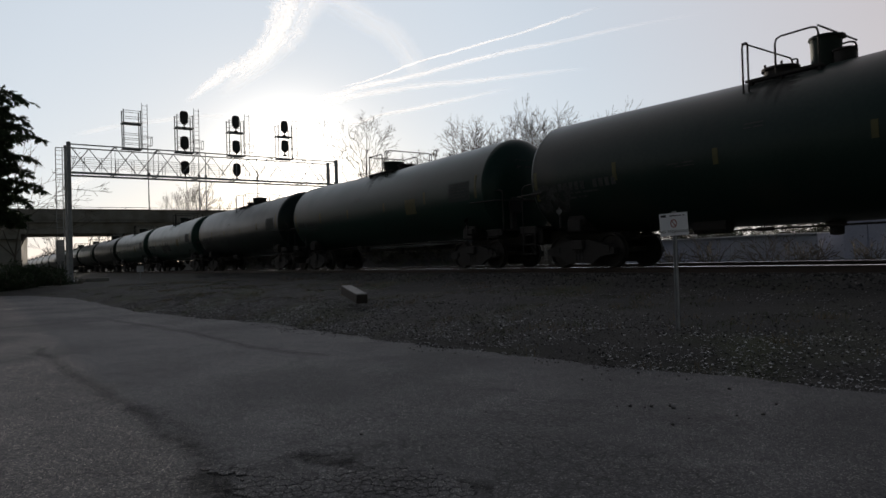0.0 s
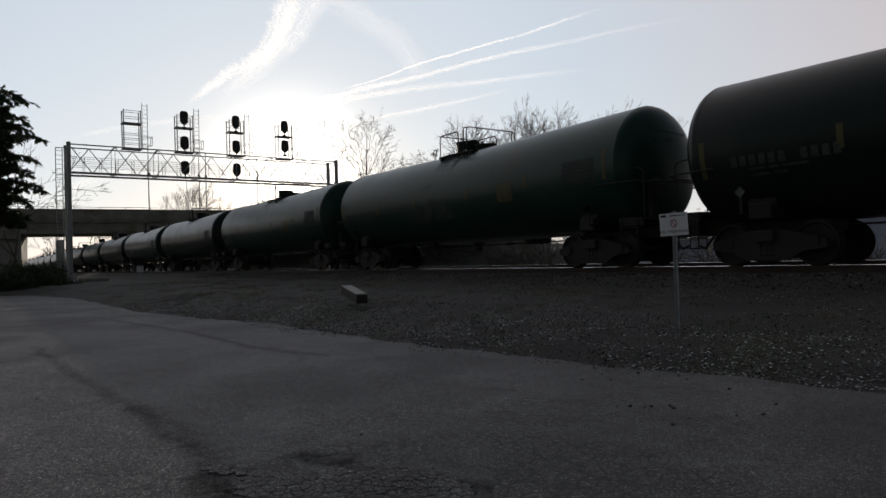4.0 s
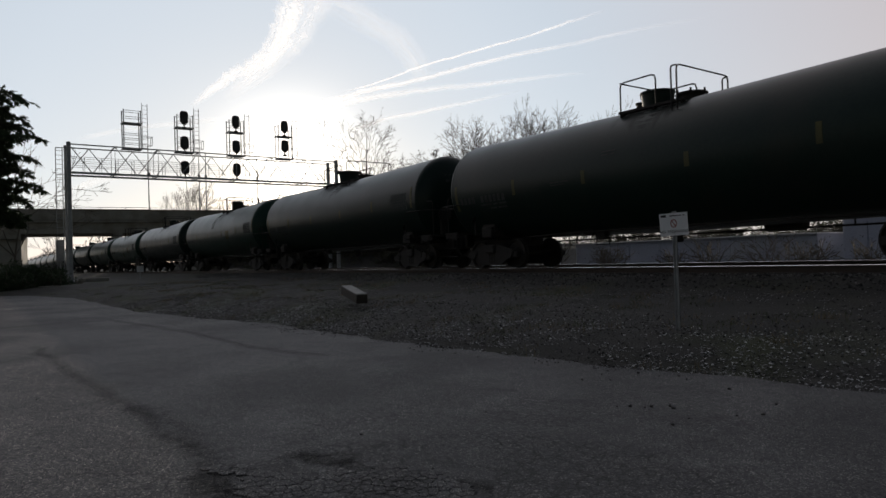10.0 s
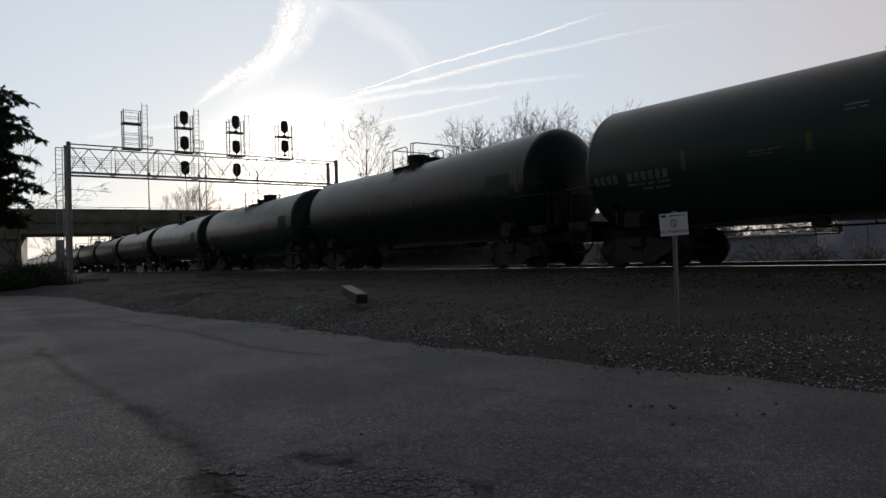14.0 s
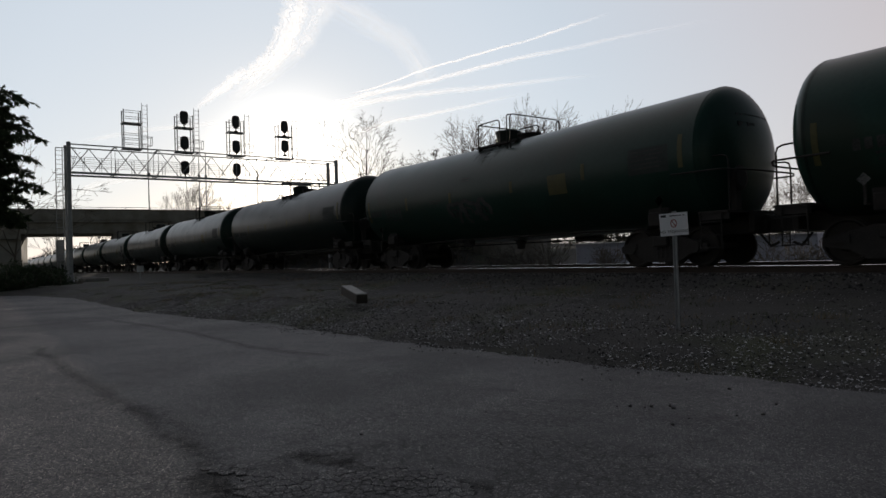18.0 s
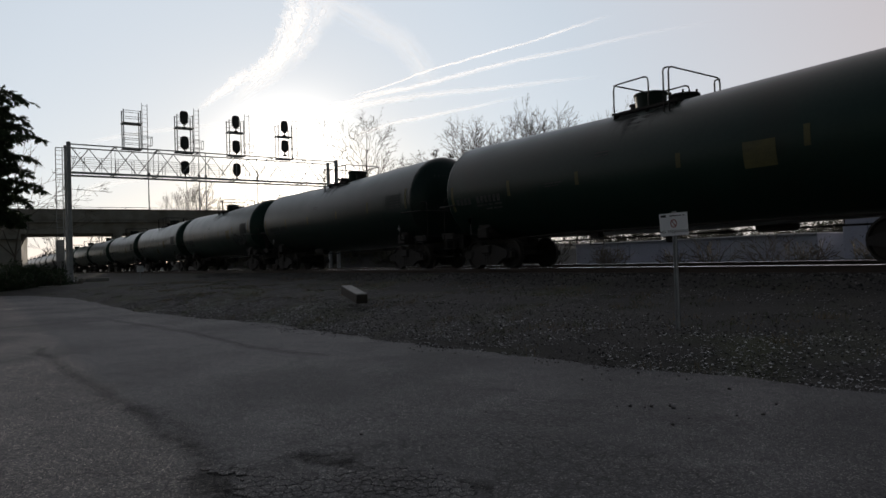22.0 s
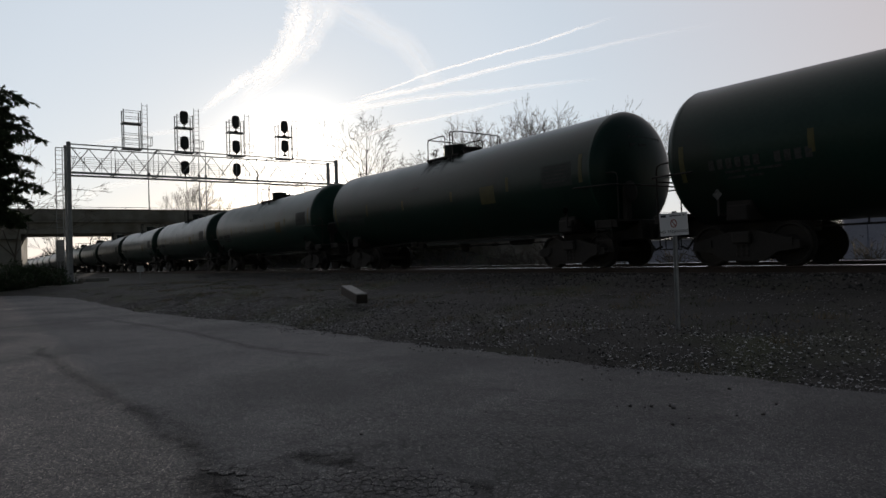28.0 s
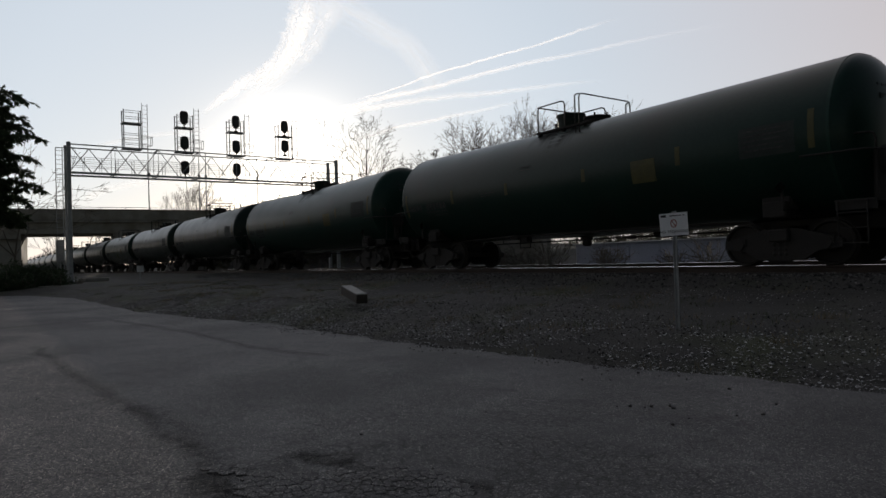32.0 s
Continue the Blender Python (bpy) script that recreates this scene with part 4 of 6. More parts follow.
        for k in range(11):
            rod(bm, (0.3, yc + 0.62, 9.1 + 0.31 * k), (0.3, yc + 0.98, 9.1 + 0.31 * k), 0.014, n=5)
        part("stand_ladder", bm, GALV, sb)
        bm = bmesh.new()
        for z in (9.35, 9.95):
            for y in (yc + 0.6, yc + 1.3):
                rod(bm, (-0.3, y, z), (0.3, y, z), 0.02, n=5)
            for s in (-0.3, 0.3):
                rod(bm, (s, yc + 0.6, z), (s, yc + 1.3, z), 0.02, n=5)
        for s in (-0.3, 0.3):
            rod(bm, (s, yc + 1.3, 9.35), (s, yc + 1.3, 9.95), 0.02, n=5)
        part("basket", bm, GALV, sb)
        for z in heads:
            bm = bmesh.new()
            # chamfered top, straight sides, tapered foot
            pts = [(0.3, 0.3), (0.27, 0.42), (0.19, 0.5), (0.08, 0.53), (-0.08, 0.53), (-0.19, 0.5), (-0.27, 0.42), (-0.3, 0.3)]
            pts += [(-0.31, -0.18), (-0.28, -0.3), (-0.14, -0.46), (-0.1, -0.5), (0.1, -0.5), (0.14, -0.46), (0.28, -0.3), (0.31, -0.18)]
            v1 = [bm.verts.new((0.42, yc - 0.13 + a, z + b)) for a, b in pts]
            v2 = [bm.verts.new((0.46, yc - 0.13 + a, z + b)) for a, b in pts]
            bm.faces.new(v1)
            bm.faces.new(v2[::-1])
            for k in range(len(pts)):
                j = (k + 1) % len(pts)
                bm.faces.new((v1[k], v1[j], v2[j], v2[k]))
            bmesh.ops.recalc_face_normals(bm, faces=bm.faces)
            head = part("signal_head", bm, SIGNAL, sb, "black oval signal head seen from behind")
            bm = bmesh.new()
            box(bm, (0.55, yc - 0.13, z - 0.02), (0.2, 0.36, 0.78))
            bmesh.ops.bevel(bm, geom=bm.edges[:], offset=0.04, segments=2, affect="EDGES")
            part("lamp_case", bm, SIGNAL, head)
            bm = bmesh.new()
            rod(bm, (0.45, yc - 0.13, z - 0.45), (0.45, yc - 0.13, z - 0.8), 0.05, n=8)
            box(bm, (0.4, yc - 0.13, z - 0.74), (0.2, 0.26, 0.14))
            part("mounting", bm, SIGNAL, head)
            for dz in (-0.25, 0.05, 0.3):
                bm = bmesh.new()
                lathe(bm, [(0.42, 0.11), (0.18, 0.12), (0.18, 0.1), (0.41, 0.09)], 12, "X", (0, yc - 0.13, z + dz))
                part("visor", bm, SIGNAL, head)
    return sb


signal_bridge()

bm = bmesh.new()
box(bm, (0, 0, 0.75), (0.5, 0.5, 1.5))
bmesh.ops.bevel(bm, geom=bm.edges[:], offset=0.02, segments=1, affect="EDGES")
cab = thing("equipment_cabinet", "light grey metal equipment cabinet on a post beside the mast", "cabinet", (-52.6, 4.75, 1.0), bm=bm, material=GALV)
bm = bmesh.new()
rod(bm, (0, 0, -1.6), (0, 0, 0), 0.06)
part("cabinet_post", bm, GALV, cab)
bm = bmesh.new()
box(bm, (0.26, 0, 0.75), (0.02, 0.42, 1.35))
part("cabinet_door", bm, GALV, cab)


# ---- road overpass ----
def overpass():
    op = thing("overpass", "weathered concrete road overpass with a low steel railing", "overpass", (-129.5, 10, 0), rz=-7.5)
    L, Wd = 340, 14
    bm = bmesh.new()
    box(bm, (-Wd / 2, 0, 8.9), (Wd, L, 0.5))
    part("deck", bm, CONCRETE, op)
    for s, x in ((1, -0.2), (-1, -Wd + 0.2)):
        bm = bmesh.new()
        box(bm, (x, 0, 9.95), (0.4, L, 2.0))
        box(bm, (x + 0.1 * s, 0, 10.9), (0.5, L, 0.16))
        part("parapet", bm, CONCRETE, op)
    for k in range(5):
        x = -0.9 - k * (Wd - 1.8) / 4
        bm = bmesh.new()
        box(bm, (x, 0, 7.8), (0.5, L, 1.9))
        box(bm, (x, 0, 6.85), (0.9, L, 0.22))
        part("girder", bm, CONCRETE, op)
    bm = bmesh.new()
    box(bm, (-0.2, 0, 11.32), (0.08, L, 0.07))
    part("rail", bm, GALV, op)
    bm = bmesh.new()
    box(bm, (0, 0, 0), (0.09, 0.12, 0.36))
    post = mesh_of("rail_post", bm, GALV)
    for k in range(40):
        part("rail_post", post, None, op, loc=(-0.2, -40 + 4 * k, 11.15))
    for y, w in ((-8.5, 9.0), (10.6, 1.2), (30.5, 1.2), (50.5, 1.2), (70.5, 1.2)):
        for x in ((-3, -7, -11) if w < 2 else (-7,)):
            bm = bmesh.new()
            box(bm, (x, y, 2.6), (1.2 if w < 2 else 11, w, 6.6))
            bmesh.ops.bevel(bm, geom=bm.edges[:], offset=0.06, segments=1, affect="EDGES")
            part("pier", bm, CONCRETE, op)
        bm = bmesh.new()
        box(bm, (-7, y, 6.3), (13, max(w, 1.5), 0.85))
        part("pier_cap", bm, CONCRETE, op)
    return op


overpass()
# poles of unknown use without lamps, stood here to fit the camera's view
for k, (x, y, h) in enumerate(((-129.5, 26.0, 12.0), (-128.2, 34.7, 11.2), (-128.0, 35.9, 11.0), (-126.8, 45.5, 10.5))):
    pole = thing("lamp_post", "slender grey steel pole, set on the overpass to fit the view", "lamp post", (x + 0.6, y, 10.9), "lamp posts")
    bm = bmesh.new()
    rod(bm, (0, 0, 0), (0, 0, h), 0.11, 0.07, 8)
    box(bm, (0, 0, 0.1), (0.5, 0.5, 0.2))
    part("pole", bm, GALV, pole)
    bm = bmesh.new()
    rod(bm, (-0.5, 0, 1.6), (0.5, 0, 1.6), 0.06)
    box(bm, (0, 0, 6.6), (0.4, 0.4, 0.5))
    part("bracket", bm, GALV, pole)

# ---- the warning sign by the bank ----
sign = thing("warning_sign", "white no trespassing sign on a thin steel post", "sign", (-5.42, 7.76, -0.85))
bm = bmesh.new()
section = [(-0.03, -0.012), (-0.024, -0.012), (-0.018, 0.014), (0.018, 0.014), (0.024, -0.012), (0.03, -0.012), (0.024, 0.02), (-0.024, 0.02)]
foot = [bm.verts.new((x, y + 0.012, -0.04)) for x, y in section]
tip = [bm.verts.new((x, y + 0.012, 1.76)) for x, y in section]
bm.faces.new(tip)
for k in range(8):
    bm.faces.new((foot[k], foot[(k + 1) % 8], tip[(k + 1) % 8], tip[k]))
bmesh.ops.recalc_face_normals(bm, faces=bm.faces)
part("post", bm, GALV, sign, "galvanised channel post")
plate_m = pose(0, 0, 1.58, 0, 0, 24) @ pose(0, 0, 0, 0, -2.2, 0)
bm = bmesh.new()
box(bm, (0, -0.012, 0), (0.425, 0.005, 0.318))
plate = part("plate", bm, SIGN, sign)
plate.matrix_basis = plate_m @ Matrix.Diagonal((0.87, 1, 0.97, 1))
for x in (0.0,):
    for z in (-0.13, 0.13):
        bm = bmesh.new()
        rod(bm, (x, -0.02, z), (x, -0.013, z), 0.008, n=8)
        part("bolt", bm, GALV, plate)
bm = bmesh.new()
box(bm, (-0.15, -0.0155, 0.122), (0.08, 0.003, 0.034))
part("logo_block", bm, INK, plate, "plain dark logo block")
bm = bmesh.new()
for k, w in enumerate((0.05, 0.07, 0.04, 0.03)):
    box(bm, (-0.03 + 0.062 * k, -0.0155, 0.12), (w, 0.003, 0.014))
part("small_print", bm, INK, plate)
bm = bmesh.new()
n = 28
for k in range(n):
    a, b = 2 * math.pi * k / n, 2 * math.pi * (k + 1) / n
    box(bm, (0.043 * math.cos((a + b) / 2), -0.0155, 0.012 + 0.052 * math.sin((a + b) / 2)), (0.012, 0.003, 0.012))
box(bm, (0, 0, 0), (0.012, 0.003, 0.1), Matrix.Translation((0, -0.0155, 0.012)) @ Matrix.Rotation(radians(-38), 4, "Y"))
part("prohibition_ring", bm, RED, plate, "red ring with a bar")


def lettering(text, size, m, material, parent, name):
    cu = bpy.data.curves.new(name, "FONT")
    cu.body, cu.size, cu.extrude, cu.align_x = text, size, 0.001, "CENTER"
    tmp = bpy.data.objects.new(name, cu)
    scene.collection.objects.link(tmp)
    me = bpy.data.meshes.new_from_object(tmp.evaluated_get(bpy.context.evaluated_depsgraph_get()))
    bpy.data.objects.remove(tmp)
    me.materials.append(material)
    ob = new(name, me)
    ob.parent, ob.matrix_basis = parent, m
    return ob


lettering("NO  TRESPASSING", 0.052, pose(0, -0.0165, -0.118, 90, 0, 0), INK, plate, "lettering")

# ---- timber block on the bank ----
# pale top over dark sides: the light from above is put into the colours
LIT_WOOD = mat("lit_timber", (0.2, 0.195, 0.185), (0.42, 0.41, 0.39), 0.85, scale=3, fine=50, bump=0.5)
far_end, near_end = Vector((-14.42, 7.36, -0.215)), Vector((-12.96, 7.0, -0.37))
long = (near_end - far_end).normalized()
side = Vector((0, 0, 1)).cross(long).normalized()
block = thing("timber_block", "old timber tie lying on the bank, its top painted lit", "timber")
block.matrix_basis = Matrix.Translation((far_end + near_end) / 2) @ Matrix((long, side, long.cross(side))).transposed().to_4x4()
bm = bmesh.new()
box(bm, (0, 0, -0.12), (1.5, 0.26, 0.2))
bmesh.ops.bevel(bm, geom=bm.edges[:], offset=0.012, segments=1, affect="EDGES")
part("tie_body", bm, TIE, block)
bm = bmesh.new()
box(bm, (0, 0, -0.012), (1.48, 0.25, 0.024))
bmesh.ops.bevel(bm, geom=bm.edges[:], offset=0.008, segments=1, affect="EDGES")
part("weathered_top", bm, LIT_WOOD, block, "grey split top, lightened as if lit from above")

# concrete slabs beside the signal mast
for (x, y, z, sx, sy, sz, rz) in ((-49.5, 6.4, -0.45, 1.3, 1.5, 0.25, 12), (-46.9, 3.7, -1.05, 1.2, 1.4, 0.5, 8)):
    bm = bmesh.new()
    box(bm, (0, 0, sz / 2), (sx, sy, sz))
    bmesh.ops.bevel(bm, geom=bm.edges[:], offset=0.04, segments=1, affect="EDGES")
    thing("concrete_slab", "weathered grey concrete slab beside the signal mast", "concrete slab", (x, y, z), "concrete slabs", bm, CONCRETE, rz=rz)
# small marker by the track
bm = bmesh.new()
box(bm, (0, 0, 0.95), (0.03, 0.5, 0.5))
mk = thing("track_marker", "small white square marker on a short post", "marker", (-56.4, 10.6, -0.65), bm=bm, material=OFFWHITE)
bm = bmesh.new()
rod(bm, (-0.03, 0, -0.1), (-0.03, 0, 1.1), 0.03)
part("post", bm, GALV, mk)

# ---- low pale buildings beyond the tracks ----
def shed(name, label, at, size, panels, cap, rz=0):
    t = thing(name, label, "building", at, rz=rz)
    sx, sy, sz = size
    bm = bmesh.new()
    box(bm, (0, sy / 2, sz / 2), (sx, sy, sz))
    part("wall", bm, PALE, t)
    w = sx / panels
    for k in range(panels):
        bm = bmesh.new()
        box(bm, (-sx / 2 + w * (k + 0.5), -0.02, sz / 2), (w - 0.04, 0.04, sz - 0.06))
        bmesh.ops.bevel(bm, geom=bm.edges[:], offset=0.012, segments=1, affect="EDGES")
        part("panel", bm, PALE, t)
    bm = bmesh.new()
    box(bm, (0, sy / 2 - 0.1, sz + cap / 2), (sx + 0.2, sy + 0.3, cap))
    part("roof_edge", bm, OFFWHITE, t, "white roof edge")
    return t


shed("low_shed", "low grey shed with a flat roof beyond the tracks", (-25.0, 36, -0.62), (17, 6, 1.72), 7, 0.06)
shed("container", "pale blue metal container standing beyond the tracks", (-10.0, 36, -0.62), (10.5, 2.6, 2.75), 9, 0.08)
bm = bmesh.new()
box(bm, (0, 0, 1.25), (30, 0.25, 2.5))
wall = thing("retaining_wall", "long stained grey concrete retaining wall beyond the tracks", "wall", (-49.2, 34, -0.65), bm=bm, material=CONCRETE)
for k in range(15):
    bm = bmesh.new()
    box(bm, (-14 + 2 * k, -0.15, 1.26), (1.9, 0.06, 2.54))
    bmesh.ops.bevel(bm, geom=bm.edges[:], offset=0.02, segments=1, affect="EDGES")
    part("panel", bm, CONCRETE, wall)


# ---- trees ----
def limbs(segs, rnd, p, d, length, r, level, top, spread, up, min_r=0.014):
    """A stem of a few bent pieces that forks into two or three thinner ones, and so on out to the twigs."""
    n = 4 if level < 2 else 3 if level < 4 else 2
    start = r
    for k in range(n):
        d = (d + Vector((rnd.gauss(0, 1), rnd.gauss(0, 1), rnd.gauss(0, 1))) * (0.03 + 0.012 * level) + Vector((0, 0, up))).normalized()
        q = p + d * (length / n)
        r2 = max(start * (1 - 0.3 * (k + 1) / n), min_r)
        segs[0 if level == 0 else 1].append((p, q, r, r2))
        # side shoots along the outer stems
        if level > 1 and level < top and rnd.random() < 0.4:
            u = d.orthogonal().normalized()
            t = rnd.uniform(0, 2 * math.pi)
            side = u * math.cos(t) + d.cross(u) * math.sin(t)
            limbs(segs, rnd, q, (d + side * rnd.uniform(0.6, 1.0)).normalized(), length * rnd.uniform(0.35, 0.6), max(r2 * 0.5, min_r), max(level + 2, top - 1), top, spread, up, min_r)
        p, r = q, r2
    if level >= top:
        return
    count = 4 if level == 0 else 3 if rnd.random() < 0.3 else 2
    t = rnd.uniform(0, 2 * math.pi)
    u = d.orthogonal().normalized()
    v = d.cross(u)
    for k in range(count):
        t += 2 * math.pi / count + rnd.gauss(0, 0.3)
        w = spread * (rnd.uniform(0.35, 0.75) if k else rnd.uniform(0.08, 0.4))
        e = (d * math.cos(w) + (u * math.cos(t) + v * math.sin(t)) * math.sin(w)).normalized()
        limbs(segs, rnd, p, e, length * (1.05 if level == 0 else 0.8) * rnd.uniform(0.78, 1.1), max(r * (0.78 if k == 0 else 0.62), min_r), level + 1, top, spread, up, min_r)


def leader(segs, rnd, p, d, length, r, level, min_r):
    """A straight leader with long ascending limbs, spaced evenly round it, each with finer branches and twigs."""
    n = (10, 7, 4, 2)[level]
    mine, start = [], r
    for k in range(n):
        d = (d + Vector((rnd.gauss(0, 1), rnd.gauss(0, 1), rnd.gauss(0, 1))) * (0.025, 0.04, 0.06, 0.08)[level] + Vector((0, 0, (0, 0.02, 0.03, 0.02)[level]))).normalized()
        q = p + d * (length / n)
        r2 = max(start * (1 - 0.85 * (k + 1) / n), min_r)
        mine.append((p, q, r, r2, d))
        p, r = q, r2
    segs[0 if level == 0 else 1].extend(m[:4] for m in mine)
    if level == 3:
        return
    count, low = (18, 8, 4)[level], (0.16, 0.28, 0.25)[level]
    t = rnd.uniform(0, 6.28)
    for k in range(count):
        f = min(low + (0.98 - low) * (k + rnd.uniform(0.1, 0.9)) / count, 0.98)
        i = min(int(f * n), n - 1)
        a, b, _, rr, dd = mine[i]
        t += 2.4 + rnd.gauss(0, 0.35)
        u = dd.orthogonal().normalized()
        side = u * math.cos(t) + dd.cross(u) * math.sin(t)
        w = rnd.uniform(0.5, 0.85)
        ln = length * (0.72 - 0.62 * (f - low), 0.5 - 0.25 * f, 0.5)[level] * rnd.uniform(0.75, 1.15)
        leader(segs, rnd, a.lerp(b, f * n - i), (dd * math.cos(w) + side * math.sin(w)).normalized(), ln, max(rr * 0.5, min_r), level + 1, min_r)


def prisms(segs, sides=4):
    verts, faces = [], []
    for a, b, r1, r2 in segs:
        d = (b - a).normalized()
        u = d.orthogonal().normalized()
        v = d.cross(u)
        base = len(verts)
        for p, r in ((a, r1), (b, r2)):
            for k in range(sides):
                w = 2 * math.pi * k / sides
                verts.append(p + (u * math.cos(w) + v * math.sin(w)) * r)
        for k in range(sides):
            j = (k + 1) % sides
            faces.append((base + k, base + j, base + sides + j, base + sides + k))
    return verts, faces


def bare_tree(seed, height, at, label, spread=0.9, top=6, group="bare trees", trunk=None, min_r=0.014, lean=(0, 0), up=0.07):
    rnd = random.Random(seed)
    segs = [[], []]
    r = trunk or height * 0.012
    if top == 0:
        leader(segs, rnd, Vector((0, 0, -0.3)), Vector((lean[0], lean[1], 1)).normalized(), height * 0.95, r, 0, min_r)
    else:
        limbs(segs, rnd, Vector((0, 0, -0.3)), Vector((lean[0], lean[1], 1)).normalized(), height * 0.22, r, 0, top, spread, up, min_r)
    zmax = max(b.z for q in segs for _, b, _, _ in q)
    f = height / zmax
    segs = [[(a * f, b * f, max(u * f, min_r), max(v * f, min_r)) for a, b, u, v in q] for q in segs]
    t = thing("tree", label, "tree", at, group)
    part("trunk", mesh_from("trunk", *prisms(segs[0], 8), BARK, True), None, t)
    tagged(part("crown", mesh_from("crown", *prisms(segs[1], 3), BARK), None, t, "bare twigs"), kind="stuff")
    return t


BARE = "leafless deciduous tree with fine twigs beyond the tracks"
for seed, h, x, y in ((11, 18.0, -61.5, 34.0), (12, 17, -57.5, 44.0), (13, 17, -55.0, 47.5), (14, 19.5, -53.7, 53.4), (15, 19.5, -52.3, 60.5), (16, 13.5, -62.0, 42.0), (23, 16.5, -56.0, 51.0), (24, 17.5, -53.0, 57.0), (25, 16.5, -56.3, 45.8), (26, 18.5, -51.5, 62.5),
                      (17, 10, -27.0, 65.3), (18, 9.8, -25.0, 68.0), (19, 8.8, -32.2, 66.5), (20, 9.5, -20.0, 66.0), (21, 9, -14.0, 70.0), (22, 8, -38.0, 69.0)):
    bare_tree(seed, h, (x, y, -0.6), BARE, min_r=0.0135, spread=0.8, up=0.012, top=0 if seed in (11, 12, 16) else 7)
for seed, h, x, y in ((51, 9.5, -262, 21.0), (52, 8.5, -255, 24.5), (53, 10.0, -270, 29.5), (54, 9.0, -258, 34.5), (55, 10.5, -266, 39.0), (56, 9.0, -285, 25.0), (57, 9.5, -280, 44.0)):
    bare_tree(seed, h, (x, y, -0.8), "low leafless tree far down the line", group="trees down the line", min_r=0.045, top=5, spread=0.95, up=0.02)
FAR = "leafless tree in the distance behind the overpass"
for seed, h, x, y in ((31, 22.5, -173.8, 40.0), (32, 23.5, -177.0, 44.2), (33, 22, -163.3, 46.1), (34, 22, -169.3, 54.9), (35, 21, -172, 61), (36, 16, -185, 24), (37, 14, -190, 16)):
    bare_tree(seed, h, (x, y, -0.6), FAR, group="far bare trees", min_r=0.022, top=5, spread=0.8, up=0.03)
bare_tree(41, 14.5, (-73.0, 3.0, -1.05), "thin leafless tree leaning beside the evergreen", spread=1.1, group="bare trees", min_r=0.016, up=0.01)


def leaf_clumps(rnd, centres, per, size, radius, droop=0.0):
    verts, faces = [], []
    for c, axis in centres:
        for k in range(per):
            o = Vector((rnd.gauss(0, 1), rnd.gauss(0, 1), rnd.gauss(0, 0.6))) * radius
            d = (axis + Vector((rnd.gauss(0, 0.6), rnd.gauss(0, 0.6), rnd.gauss(0, 0.4) - droop))).normalized()
            s = size * rnd.uniform(0.6, 1.4)
            side = d.orthogonal().normalized()
            side = (side * math.cos(k) + d.cross(side) * math.sin(k)) * s * 0.22
            p = c + o
            b = len(verts)
            verts += [p - side, p + side, p + d * s]
            faces.append((b, b + 1, b + 2))
    return verts, faces


def sprays(rnd, twigs, per, size):
    """Short needles set close round drooping twigs."""
    verts, faces = [], []
    for a, b in twigs:
        d = (b - a).normalized()
        u = d.orthogonal().normalized()
        w = d.cross(u)
        n = max(3, int(per * (b - a).length))
        for k in range(n):
            f = (k + rnd.random()) / n
            t = rnd.uniform(0, 2 * math.pi)
            out = (u * math.cos(t) + w * math.sin(t) + d * rnd.uniform(0.5, 1.3) + Vector((0, 0, -0.25))).normalized()
            s = size * rnd.uniform(0.6, 1.25) * (1.15 - 0.45 * f)
            side = out.cross(d).normalized() * s * 0.2
            p = a.lerp(b, f)
            i = len(verts)
            verts += [p - side, p + side, p + out * s]
            faces.append((i, i + 1, i + 2))
    return verts, faces


def bough(rnd, segs, twigs, z, az, reach, rise):
    """One arching bough: it rises a little, bends over and hangs at its tip; side twigs droop from it."""
    d = Vector((math.cos(az), math.sin(az), rise))
    p = Vector((0, 0, z))
    n = 9
    for i in range(n):
        d.z -= 0.05 + 0.14 * (i > n - 4)
        d = (d + Vector((rnd.gauss(0, 0.07), rnd.gauss(0, 0.07), rnd.gauss(0, 0.05)))).normalized()
        q = p + d * reach / n
        segs.append((p, q, 0.055 * (1 - i / (n + 1)), 0.055 * (1 - (i + 1) / (n + 1))))
        if i >= 2:
            twigs.append((p, q))
            for s in (-1, 1):
                for f in (0.0, 0.5):
                    if rnd.random() < 0.12:
                        continue
                    side = Vector((-d.y, d.x, 0)) * s
                    e = (side * rnd.uniform(0.3, 1.0) + d * rnd.uniform(0.4, 1.0) + Vector((0, 0, rnd.uniform(-1.1, 0.8)))).normalized()
                    ln = rnd.uniform(0.4, 0.85) * (1.15 - 0.07 * i)
                    a = p.lerp(q, f)
                    m = a + e * ln * 0.6
                    end = m + (e + Vector((0, 0, -0.5))).normalized() * ln * 0.4
                    segs.append((a, m, 0.012, 0.008))
                    twigs.extend(((a, m), (m, end)))
                    for k in range(2):
                        g = (e + Vector((rnd.gauss(0, 0.6), rnd.gauss(0, 0.6), -0.4))).normalized()
                        b = a.lerp(m, rnd.uniform(0.3, 0.95))
                        twigs.append((b, b + g * rnd.uniform(0.15, 0.32)))
        p = q
    e = (d + Vector((0, 0, -0.4))).normalized()
    twigs.append((p, p + e * 0.3))


